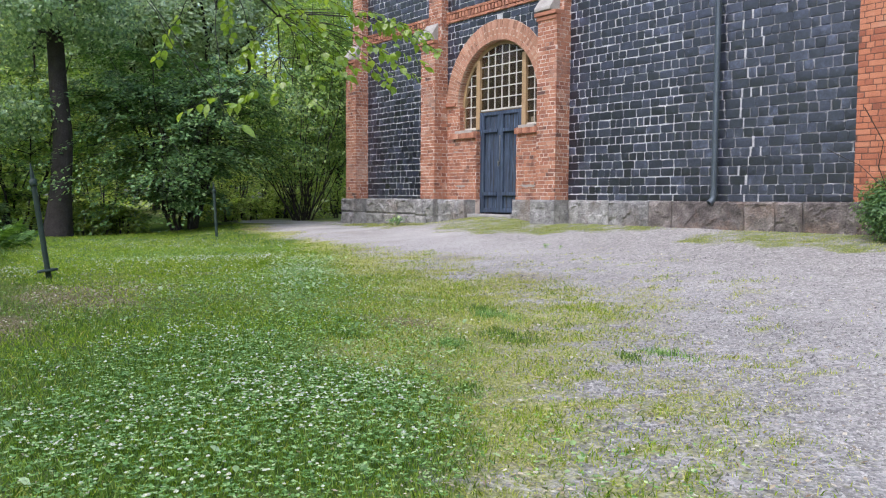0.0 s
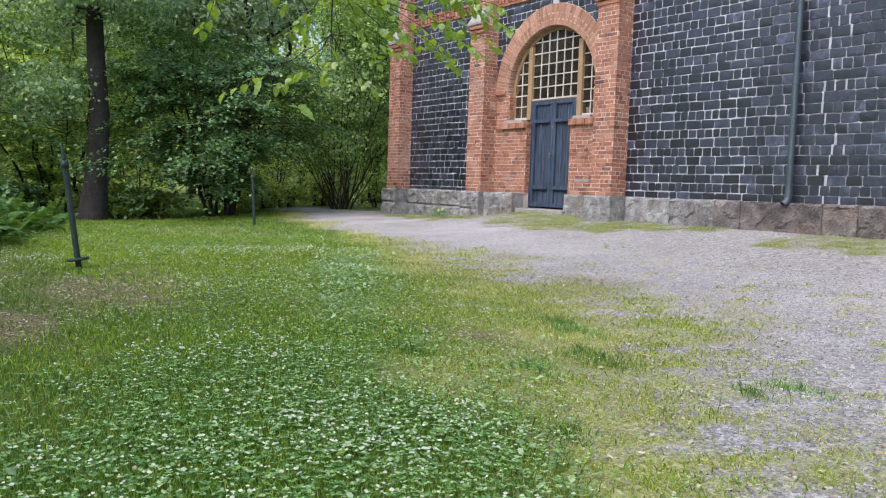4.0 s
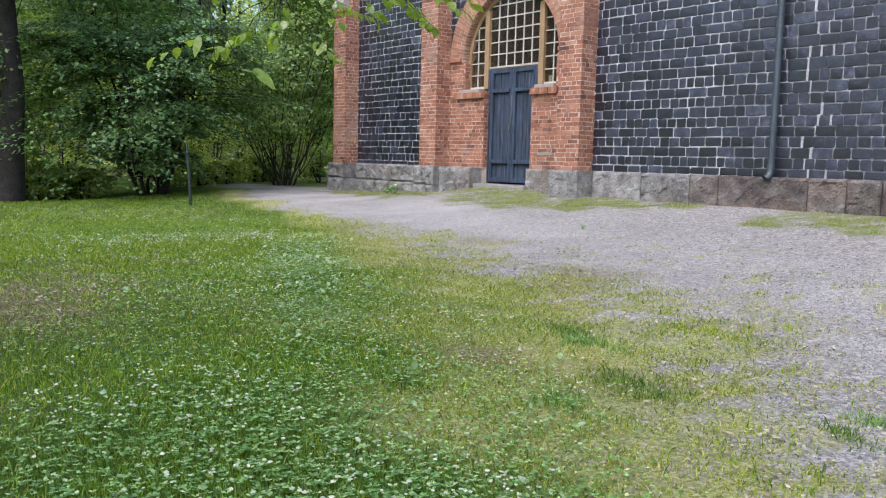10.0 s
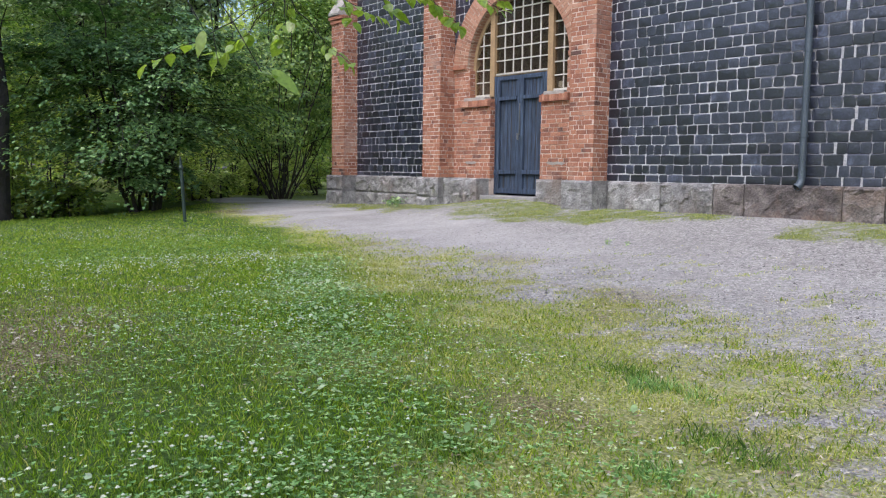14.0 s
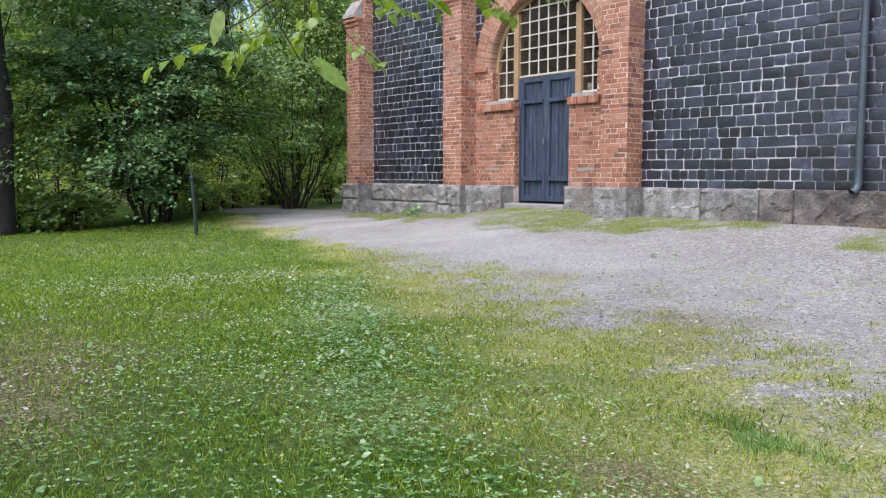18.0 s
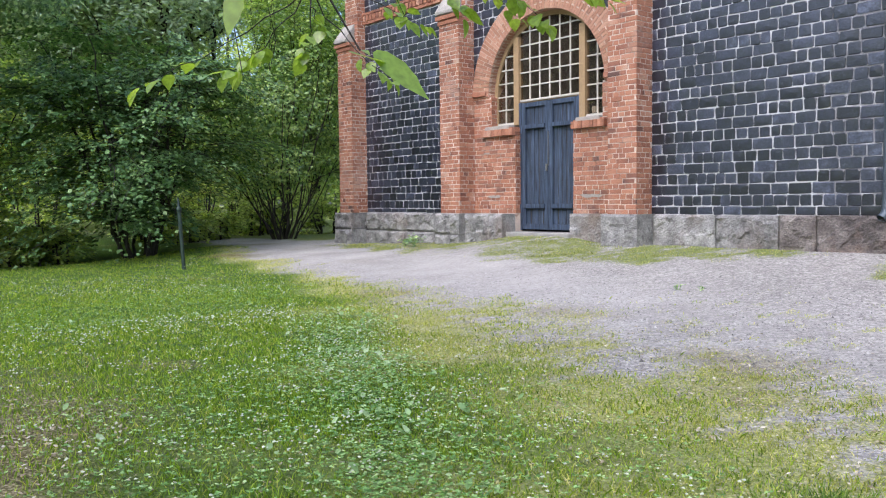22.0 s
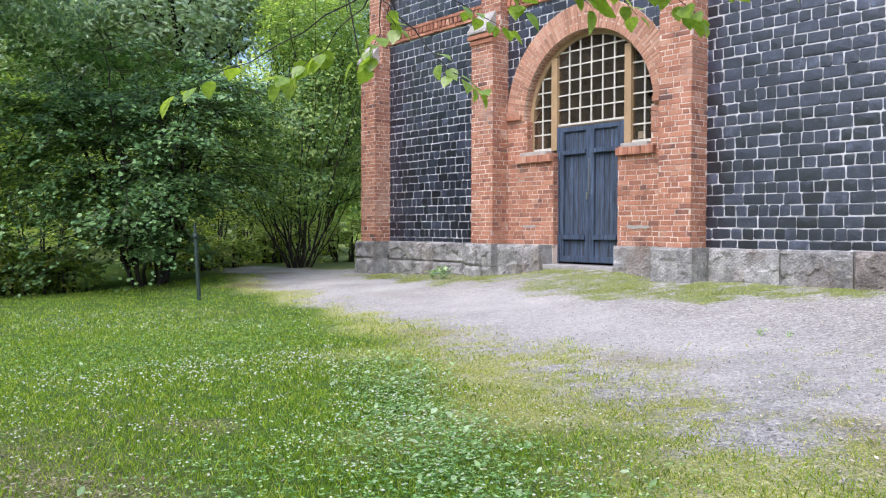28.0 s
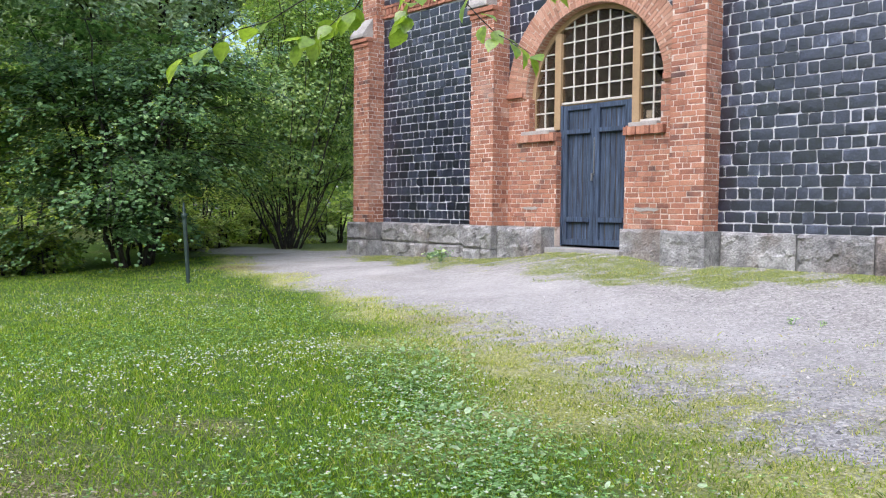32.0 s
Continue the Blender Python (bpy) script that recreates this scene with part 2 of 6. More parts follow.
M_STEEL = mat("worn_steel", (0.3, 0.3, 0.3), 0.4, 0.2, 5, 50, 0.05, metal=0.8, per="none")

M_GLASS = bpy.data.materials.new("window_glass")
M_GLASS.use_nodes = True
_b = M_GLASS.node_tree.nodes["Principled BSDF"]
_b.inputs["Transmission Weight"].default_value, _b.inputs["Roughness"].default_value = 0.965, 0.04
_b.inputs["Base Color"].default_value = (0.42, 0.36, 0.28, 1)
_b.inputs["IOR"].default_value = 1.22

M_LEAF_MAPLE = leaf_mat("maple_leaf", [(0.0, (0.045, 0.1, 0.042)), (0.5, (0.125, 0.24, 0.095)), (0.88, (0.21, 0.35, 0.145)), (1.0, (0.32, 0.45, 0.2))], 0.38, 0.5, 0.45)
# darker leaf copy, shade put into its colour; M_LEAF_LIGHT is the lit one
M_LEAF_DARK = leaf_mat("shade_toned_leaf", [(0.0, (0.07, 0.14, 0.07)), (0.5, (0.16, 0.28, 0.135)), (0.85, (0.3, 0.44, 0.21)), (1.0, (0.46, 0.58, 0.3))], 0.42, 0.6, 0.4)
M_LEAF_LIME = leaf_mat("lime_tree_leaf", [(0.0, (0.12, 0.2, 0.12)), (0.5, (0.25, 0.38, 0.24)), (0.85, (0.4, 0.53, 0.35)), (1.0, (0.54, 0.65, 0.44))], 0.46, 0.6, 0.4)
# paler yellow-green leaf copy, sun from behind put into its colour
M_LEAF_LIGHT = leaf_mat("sunlight_toned_leaf", [(0.0, (0.15, 0.23, 0.075)), (0.5, (0.34, 0.45, 0.15)), (1.0, (0.6, 0.66, 0.27))], 0.52)
M_LEAF_SHRUB = leaf_mat("shrub_leaf", [(0.0, (0.1, 0.19, 0.07)), (0.5, (0.24, 0.38, 0.135)), (1.0, (0.52, 0.64, 0.25))], 0.48, 0.6, 0.4)
M_LEAF_WILLOW = leaf_mat("willow_leaf", [(0.0, (0.22, 0.32, 0.23)), (0.5, (0.36, 0.47, 0.37)), (1.0, (0.58, 0.68, 0.56))], 0.5)
M_LEAF_NEAR = leaf_mat("linden_leaf", [(0.0, (0.15, 0.25, 0.05)), (0.6, (0.25, 0.37, 0.06)), (1.0, (0.38, 0.49, 0.09))], 0.5, 0.9, 0.28)
M_LEAF_FERN = leaf_mat("fern_leaf", [(0.0, (0.045, 0.1, 0.025)), (0.5, (0.09, 0.18, 0.045)), (1.0, (0.17, 0.29, 0.08))], 0.3, 0.15, 0.6)
M_GRASS = leaf_mat("grass_blade", [(0.0, (0.09, 0.165, 0.016)), (0.5, (0.23, 0.375, 0.03)), (0.85, (0.38, 0.51, 0.058)), (1.0, (0.6, 0.55, 0.2))], 0.48, 0.3, 0.5)
M_GRASS_LONG = leaf_mat("long_grass_blade", [(0.0, (0.06, 0.12, 0.024)), (0.5, (0.135, 0.25, 0.05)), (0.85, (0.25, 0.39, 0.085)), (1.0, (0.4, 0.5, 0.16))], 0.4, 0.3, 0.5)
M_GRASS_OLIVE = leaf_mat("olive_grass_blade", [(0.0, (0.085, 0.145, 0.028)), (0.5, (0.17, 0.255, 0.055)), (0.85, (0.27, 0.34, 0.09)), (1.0, (0.4, 0.37, 0.19))], 0.4, 0.3, 0.5)
M_GRASS_DRY = leaf_mat("yellowed_grass_blade", [(0.0, (0.21, 0.27, 0.04)), (0.5, (0.38, 0.43, 0.08)), (0.85, (0.53, 0.55, 0.16)), (1.0, (0.7, 0.64, 0.38))], 0.4, 0.3, 0.5)
M_LITTER = mat("dry_leaf_litter", (0.5, 0.45, 0.34), 0.9, hue=[(0.0, (0.2, 0.14, 0.08)), (0.5, (0.42, 0.36, 0.24)), (1.0, (0.66, 0.62, 0.5))], scale=5, fine=60, bump=0.0)
M_CLOVER = leaf_mat("clover_leaf", [(0.0, (0.085, 0.175, 0.045)), (0.5, (0.205, 0.395, 0.12)), (0.85, (0.37, 0.56, 0.23)), (1.0, (0.58, 0.69, 0.42))], 0.35, 0.3, 0.5)
M_CREEP = leaf_mat("creeping_leaf", [(0.0, (0.14, 0.17, 0.045)), (0.45, (0.29, 0.34, 0.095)), (0.75, (0.42, 0.44, 0.18)), (1.0, (0.5, 0.43, 0.29))], 0.4, 0.3, 0.5)
M_BROAD = leaf_mat("broad_leaf", [(0.0, (0.16, 0.28, 0.1)), (0.5, (0.31, 0.46, 0.21)), (1.0, (0.54, 0.65, 0.43))], 0.35, 0.5, 0.4)
M_FLOWER = mat("white_clover_flower", (0.57, 0.6, 0.44), 0.8, 0.2, 20, 200, 0.2)
M_PEBBLE = mat("gravel_stone", (0.35, 0.33, 0.35), 0.85, hue=[(0.0, (0.085, 0.08, 0.075)), (0.5, (0.26, 0.25, 0.232)), (1.0, (0.6, 0.58, 0.54))], scale=2, fine=80, bump=0.1)


# ---------------------------------------------------------------- mesh tools
def mesh_obj(name, verts, faces, material, parent=None, label="", smooth=False):
    me = bpy.data.meshes.new(name)
    me.from_pydata([tuple(v) for v in verts], [], faces)
    me.update()
    me.materials.append(material)
    if smooth:
        me.polygons.foreach_set("use_smooth", [True] * len(me.polygons))
    ob = new(name, me)
    if parent is not None:
        ob.parent = parent
    if label:
        ob["label"] = label
    return ob


def fast_mesh(name, verts, corners, size, material, parent=None, smooth=False):
    """A mesh of faces that all have the same number of corners, from arrays."""
    me = bpy.data.meshes.new(name)
    verts = np.asarray(verts, np.float32).reshape(-1, 3)
    corners = np.asarray(corners, np.int32).ravel()
    k = len(corners) // size
    me.vertices.add(len(verts))
    me.vertices.foreach_set("co", verts.ravel())
    me.loops.add(len(corners))
    me.loops.foreach_set("vertex_index", corners)
    me.polygons.add(k)
    me.polygons.foreach_set("loop_start", np.arange(0, k * size, size, dtype=np.int32))
    me.polygons.foreach_set("loop_total", np.full(k, size, np.int32))
    if smooth:
        me.polygons.foreach_set("use_smooth", np.ones(k, bool))
    me.update(calc_edges=True)
    me.materials.append(material)
    ob = new(name, me)
    if parent is not None:
        ob.parent = parent
    return ob


def part(name, bm, material, parent, label="", smooth=False):
    me = bpy.data.meshes.new(name)
    bm.to_mesh(me)
    bm.free()
    me.materials.append(material)
    if smooth:
        me.polygons.foreach_set("use_smooth", [True] * len(me.polygons))
    ob = new(name, me)
    if parent is not None:
        ob.parent = parent
    if label:
        ob["label"] = label
    return ob


def box(bm, x0, x1, y0, y1, z0, z1, bevel=0.0):
    r = bmesh.ops.create_cube(bm, size=1)
    bmesh.ops.scale(bm, vec=(x1 - x0, y1 - y0, z1 - z0), verts=r["verts"])
    bmesh.ops.translate(bm, vec=((x0 + x1) / 2, (y0 + y1) / 2, (z0 + z1) / 2), verts=r["verts"])
    if bevel:
        es = {e for v in r["verts"] for e in v.link_edges}
        bmesh.ops.bevel(bm, geom=list(es), offset=bevel, segments=1, affect="EDGES")


def boxed(name, material, parent, *dims, bevel=0.004, label=""):
    bm = bmesh.new()
    box(bm, *dims, bevel=bevel)
    return part(name, bm, material, parent, label)


def tube_arrays(points, radii, sides=8):
    """Vertices and quads of a tube along a line of points."""
    p = np.asarray(points, float)
    t = np.gradient(p, axis=0)
    t /= np.linalg.norm(t, axis=1, keepdims=True) + 1e-9
    ref = np.array([0.31, 0.17, 0.93]) if abs(t[0][2]) < 0.9 else np.array([1.0, 0.1, 0])
    a = np.cross(t, ref)
    a /= np.linalg.norm(a, axis=1, keepdims=True) + 1e-9
    b = np.cross(t, a)
    ang = np.linspace(0, 2 * np.pi, sides, endpoint=False)
    v = p[:, None] + np.asarray(radii)[:, None, None] * (np.cos(ang)[None, :, None] * a[:, None] + np.sin(ang)[None, :, None] * b[:, None])
    q = []
    for i in range(len(p) - 1):
        for j in range(sides):
            k = (j + 1) % sides
            q.append((i * sides + j, i * sides + k, (i + 1) * sides + k, (i + 1) * sides + j))
    return v.reshape(-1, 3), q


def tubes(name, lines, material, parent=None, sides=8):
    """Several tubes of one thing in one mesh: lines of (points, radii)."""
    vs, qs, o = [], [], 0
    for pts, rad in lines:
        v, q = tube_arrays(pts, rad, sides)
        vs.append(v)
        qs.extend([tuple(i + o for i in f) for f in q])
        o += len(v)
    return fast_mesh(name, np.concatenate(vs), qs, 4, material, parent, smooth=True)


# ---------------------------------------------------------------- masonry
def block(w, h, proud, ch, jit, r):
    """A block w by h on the wall, its face proud of the joint, with worn edges: 12 vertices, 9 faces."""
    def ring(inset, n, j):
        return [(x + r.uniform(-j, j), n, z + r.uniform(-j, j)) for x, z in ((inset, inset), (w - inset, inset), (w - inset, h - inset), (inset, h - inset))]
    v = ring(0, 0.02, 0) + ring(0, -proud + ch, jit) + ring(ch, -proud - r.uniform(0, jit * 0.6), jit)
    f = []
    for a in (0, 4):
        for i in range(4):
            k = (i + 1) % 4
            f.append((a + i, a + k, a + 4 + k, a + 4 + i))
    f.append((8, 9, 10, 11))
    return v, f


def lump(w, h, proud, ch, jit, r):
    """A cast slag stone with knocked-off corners and a bulging face."""
    def ring(inset, n, j, cut):
        x0, x1, z0, z1 = inset, w - inset, inset, h - inset
        q = []
        for x, z, sx, sz, first in ((x0, z0, 1, 1, 0), (x1, z0, -1, 1, 1), (x1, z1, -1, -1, 0), (x0, z1, 1, -1, 1)):
            c, d = cut * r.uniform(0.5, 1.5), cut * r.uniform(0.5, 1.5)
            a, b = (x, z + sz * c), (x + sx * d, z)
            q += [b, a] if first else [a, b]
        return [(x + r.uniform(-j, j), n, z + r.uniform(-j, j)) for x, z in q]
    cut = min(0.03, 0.16 * h)
    v = ring(0.0, 0.02, 0, cut * 0.7) + ring(0.0, -proud + ch, jit, cut * 0.6) + ring(ch * 1.3, -proud - 0.004, jit * 1.5, cut * 0.7)
    v.append((w * r.uniform(0.35, 0.65), -proud - r.uniform(0.004, 0.01), h * r.uniform(0.35, 0.65)))
    f = []
    for a in (0, 8):
        for i in range(8):
            k = (i + 1) % 8
            f.append((a + i, a + k, a + 8 + k, a + 8 + i))
    f += [(16 + i, 16 + (i + 1) % 8, 24) for i in range(8)]
    return v, f


def lay(parent, cells, place, name, m_single, m_joined, proud=0.005, ch=0.005, jit=0.0055, singles=300, seed=1, shape=block):
    """Lays blocks on a wall. cells: (u0, z0, u1, z1) on the face; place: pose of the face (u along x, outward -y).
    The first ones are parts of their own on shared meshes, the rest one joined part."""
    r = random.Random(seed)
    shared = {}
    vs, fs = [], []
    for n, (u0, z0, u1, z1) in enumerate(cells):
        w, h = u1 - u0, z1 - z0
        if w < 0.02 or h < 0.02:
            continue
        if n < singles:
            key = (round(w / 0.02), round(h / 0.02), r.randrange(4))
            if key not in shared:
                v, f = shape(w, h, proud, ch, jit, r)
                me = bpy.data.meshes.new(name)
                me.from_pydata(v, [], f)
                me.materials.append(m_single)
                shared[key] = (me, w, h)
            me, w0, h0 = shared[key]
            ob = new(name, me)
            ob.parent = parent
            ob.matrix_basis = place @ pose(u0, 0, z0) @ Matrix.Diagonal((w / w0, 1, h / h0, 1))
        else:
            v, f = shape(w, h, proud, ch, jit, r)
            o = len(vs)
            vs += [place @ Vector((u0 + a, b, z0 + c)) for a, b, c in v]
            fs += [tuple(i + o for i in q) for q in f]
    if vs:
        rest = mesh_obj(name + "work", vs, fs, m_joined, parent)
        tagged(rest, kind="stuff")


def brick_cells(u0, u1, z0, z1, course=0.0855, joint=0.015, seed=3, keep=None, long=0.25, short=0.117):
    """Cross bond: rows of headers and rows of stretchers in turn, with stray pieces."""
    r = random.Random(seed)
    out = []
    rows = max(1, round((z1 - z0) / course))
    c = (z1 - z0) / rows
    for i in range(rows):
        u = u0 - (0.0 if i % 2 else 0.066 + 0.13 * (i // 2 % 2)) - r.uniform(0, 0.02)
        k = 0
        while u < u1:
            w = (long if (i % 2 == 0) != (r.random() < 0.16) else short) * r.uniform(0.9, 1.08)
            a, b = max(u, u0), min(u + w, u1)
            u += w + joint
            k += 1
            if b - a < 0.035:
                continue
            k0, k1 = r.uniform(0.2, 0.62) * joint, r.uniform(0.2, 0.62) * joint
            cell = (a, z0 + i * c + k0, b, z0 + (i + 1) * c - k1)
            if keep:
                cell = keep(*cell)
                if not cell:
                    continue
            out.append(cell)
    return out


SEAMS = []                                     # gaps of the long crack, filled with pale mortar


def slag_cells(u0, u1, z0, z1, course=0.17, joint=0.0125, seed=5, keep=None, first=0.13):
    """Slag stones: rows of headers and rows of stretchers in turn."""
    r = random.Random(seed)
    out = []
    z, i = z0, 0
    sag = [r.uniform(0, 6.28) for _ in range(3)]
    while z < z1 - 0.03:
        h = first if i == 0 else course * r.uniform(0.94, 1.06)
        top = min(z + h, z1)
        u = u0 + 0.004
        head = i % 2 == 1
        start = True
        while u < u1 - 0.03:
            w = (0.17 if head else 0.3) * r.uniform(0.84, 1.16)
            if r.random() < 0.06:
                w = 0.3 if head else 0.17
            if start:
                w *= r.uniform(0.55, 1.0)
                start = False
            b = min(u + w, u1)
            j = joint * r.uniform(0.5, 1.5)
            thin = 0.7 if u > 7.2 else 1.0
            a = u
            if 7.5 < u < 8.0 and r.random() < 0.55:
                a = u + r.uniform(0.006, 0.032)
                SEAMS.append((u - 0.012, z, a + 0.004, top))
            wave = (0.007 * math.sin(0.9 * u + sag[0]) + 0.004 * math.sin(2.3 * u + sag[1])) * min(1.0, (z - z0) / 0.6, (z1 - top) / 0.4) + r.uniform(-0.0025, 0.0025)
            cell = (a, z + wave + j * thin / 2, b, top + wave - j * thin * r.uniform(0.3, 0.7))
            u = b + j * thin
            if cell[2] - cell[0] > 0.04:
                if keep:
                    cell = keep(*cell)
                if cell:
                    out.append(cell)
        z, i = top, i + 1
    return out


# ---------------------------------------------------------------- building
XC, ZA, RI, RO = 0.88, 2.68, 1.48, 1.97      # arch: middle, springing height, inner and outer radius
PF = -0.42                                     # face of the pilasters
ZP, ZTOP = 0.335, 7.4                          # top of the plinth, top of the wall
X0, X1 = -5.55, 13.0
XA0, XA1, XB0, XB1, XC0, XC1 = -5.55, -4.98, -1.66, -1.06, 2.76, 3.34      # sides of the three pilasters
DY = 0.15                                      # plane of door and window
HALF_D, HALF_W, Z_SILL, Z_DOOR = 0.775, 1.39, 2.08, 2.5


def opening(x):
    """Floor and top of the opening in the wall at x, or None."""
    d = abs(x - XC)
    if d < HALF_D - 0.026:
        return -0.03
    if d < RI - 0.056:
        return Z_SILL - 0.06
    return None


def wall_with_arch():
    rw = RI + 0.12
    xs = sorted({X0 + 0.3, XB1, 6.3, XC0, XC - RI + 0.056, XC + RI - 0.056, XC - HALF_D + 0.026, XC + HALF_D - 0.026, X1} | {XC + rw * math.cos(a * math.pi / 30) for a in range(31)})
    bm = bmesh.new()
    for a, b in zip(xs, xs[1:]):
        mid = (a + b) / 2
        o = opening(mid)
        def prism(z, m):
            f = [bm.verts.new(p) for p in ((a, 0, z[0]), (b, 0, z[1]), (b, 0, z[2]), (a, 0, z[3]))]
            k = [bm.verts.new((v.co.x, 0.55, v.co.z)) for v in f]
            fs = [bm.faces.new(f), bm.faces.new(k[::-1])]
            for i in range(4):
                fs.append(bm.faces.new((f[i], k[i], k[(i + 1) % 4], f[(i + 1) % 4])))
            for q in fs:
                q.material_index = m
        red = 1 if XB1 < mid < XC0 else 2 if mid > 6.3 else 0
        ha, hb = (ZA + math.sqrt(max(0.0, rw * rw - (x - XC) ** 2)) for x in (a, b))
        if o is None:
            prism((-1.2, -1.2, ZA, ZA), red)
            prism((ha, hb, ZTOP, ZTOP) if abs(mid - XC) < rw else (ZA, ZA, ZTOP, ZTOP), 2 if mid > 6.3 else 0)
        else:
            prism((-1.2, -1.2, o - 0.01, o - 0.01), red)
            prism((ha, hb, ZTOP, ZTOP), 0)
    bmesh.ops.recalc_face_normals(bm, faces=bm.faces)
    return bm


wall_north = tagged(part("wall_north", wall_with_arch(), M_MORTAR_GREY, None), "long masonry wall of dark slag stone with pale joints", "wall", kind="structure")
wall_north.data.materials.append(M_MORTAR_RED)
wall_north.data.materials.append(M_MORTAR_OLD)
wall_west = tagged(boxed("wall_west", M_MORTAR_RED, None, X0 + 0.0, X0 + 0.3, 0.0, 9.0, -1.2, ZTOP), "end wall of the old brick building", "wall", kind="structure")
# far walls and floor painted dark so the panes show an unlit room
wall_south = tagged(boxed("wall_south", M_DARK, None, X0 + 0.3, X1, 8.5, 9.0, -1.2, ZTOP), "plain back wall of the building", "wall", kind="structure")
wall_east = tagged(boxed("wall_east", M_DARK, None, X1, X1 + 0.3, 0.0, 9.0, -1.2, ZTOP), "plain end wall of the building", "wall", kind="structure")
floor_in = tagged(boxed("floor", M_DARK, None, X0 + 0.3, X1, 0.55, 8.5, -0.2, -0.02), "floor inside the building, painted dark like an unlit room", "floor", kind="structure")
roof = tagged(boxed("roof", M_ROOF, None, X0 - 0.05, X1 + 0.5, -0.24, 9.2, ZTOP, ZTOP + 0.25), "dark sheet roof over the building", "roof", kind="structure")


def off_arch(u0, z0, u1, z1):
    """Trims a cell so that it stays outside the arch ring."""
    rim = RO - 0.06
    lim = rim if z0 < ZA - 0.02 else math.sqrt(max(0.0, rim * rim - (z1 - ZA) ** 2)) if z1 - ZA < rim else 0.0
    l, r = XC - lim, XC + lim
    if u1 <= l or u0 >= r:
        return (u0, z0, u1, z1)
    if u0 < l and l - u0 > 0.03:
        return (u0, z0, l, z1)
    if u1 > r and u1 - r > 0.03:
        return (r, z0, u1, z1)
    return None


ZB0, ZB1 = 4.84, 5.13                          # band of dentils under the upper storey


def bay(u0, u1, first, seed, singles, top=7.3, z0=ZP, keep=None):
    cells = slag_cells(u0, u1, z0, ZB0 if top > ZB0 else top, seed=seed, first=first, keep=keep)
    if top > ZB1:
        cells += slag_cells(u0, u1, ZB1 + 0.01, top, seed=seed + 1, keep=keep)
    lay(wall_north, cells, pose(0, 0, 0), "slag_stone", M_SLAG_OB, M_SLAG, 0.006, 0.006, 0.007, singles, seed, lump)


def band(u0, u1):
    """Brick band with a row of upright dentils between two flat courses."""
    b = tagged(boxed("brick_band", M_BRICK, None, u0, u1, -0.02, 0.02, ZB0, ZB1, bevel=0), "red brick band with a row of upright dentils", "brick band", "brick bands", kind="structure")
    lay(b, brick_cells(u0, u1, ZB0, ZB0 + 0.075, seed=31), pose(0, -0.02, 0), "brick", M_BRICK_OB, M_BRICK, 0.035, 0.005, 0.002, 60)
    lay(b, brick_cells(u0, u1, ZB1 - 0.075, ZB1, seed=32), pose(0, -0.02, 0), "brick", M_BRICK_OB, M_BRICK, 0.05, 0.005, 0.002, 60)
    n = int((u1 - u0) / 0.125)
    s = (u1 - u0) / n
    lay(b, [(u0 + i * s + 0.015, ZB0 + 0.08, u0 + (i + 1) * s - 0.025, ZB1 - 0.08) for i in range(n)], pose(0, -0.02, 0), "brick", M_BRICK_OB, M_BRICK, 0.045, 0.005, 0.002, 80)


def pilaster(x0, x1, seed, label, z_cap=4.42, left=True):
    """Brick pilaster on the wall with a corbelled shoulder and a sloping cap stone; slimmer above it."""
    p = tagged(boxed("pilaster", M_MORTAR_RED, None, x0, x1, PF, 0.0, ZP - 0.02, z_cap, bevel=0), label, "pilaster", "brick pilasters", kind="structure")
    lay(p, brick_cells(x0 - 0.007, x1 + 0.007, ZP, z_cap, seed=seed), pose(0, PF, 0), "brick", M_BRICK_OB, M_BRICK, singles=190, seed=seed)
    lay(p, brick_cells(0, -PF, ZP, z_cap, seed=seed + 1), pose(x1, PF, 0, 0, 0, 90), "brick", M_BRICK_OB, M_BRICK, singles=110, seed=seed)
    # corbel under the cap
    for k, (zc, out) in enumerate(((z_cap - 0.2, 0.03), (z_cap - 0.1, 0.065))):
        boxed("corbel_course", M_BRICK, p, x0 - out, x1 + out * 0.3, PF - out, PF + 0.1, zc, zc + 0.085, bevel=0.006)
    # sloping stone
    bm = bmesh.new()
    prof = [(PF - 0.09, z_cap), (PF - 0.09, z_cap + 0.07), (PF + 0.2, z_cap + 0.46), (PF + 0.26, z_cap + 0.46), (PF + 0.26, z_cap)]
    a = [bm.verts.new((x0 - 0.05, y, z)) for y, z in prof]
    b = [bm.verts.new((x1 - 0.12, y, z)) for y, z in prof]
    bm.faces.new(a[::-1])
    bm.faces.new(b)
    for i in range(5):
        bm.faces.new((a[i], a[(i + 1) % 5], b[(i + 1) % 5], b[i]))
    bmesh.ops.recalc_face_normals(bm, faces=bm.faces)
    bmesh.ops.bevel(bm, geom=bm.edges[:], offset=0.012, segments=1, affect="EDGES")
    part("cap_stone", bm, M_CAP, p, "weathered pale sloping cap stone")
    # upper shaft, set back
    up = PF + 0.2
    boxed("upper_shaft", M_MORTAR_RED, p, x0 + 0.06, x1, up, 0.0, z_cap, ZTOP - 0.02, bevel=0)
    lay(p, brick_cells(x0 + 0.06, x1, z_cap, ZTOP, seed=seed + 2), pose(0, up, 0), "brick", M_BRICK_OB, M_BRICK, singles=0, seed=seed + 5)
    lay(p, brick_cells(0, -up, z_cap, ZTOP, seed=seed + 3), pose(x1, up, 0, 0, 0, 90), "brick", M_BRICK_OB, M_BRICK, singles=0, seed=seed + 6)
    return p


pilaster(XA0, XA1, 11, "red brick corner pilaster with a sloping cap stone")
pilaster(XB0, XB1, 21, "red brick pilaster beside the arched doorway")
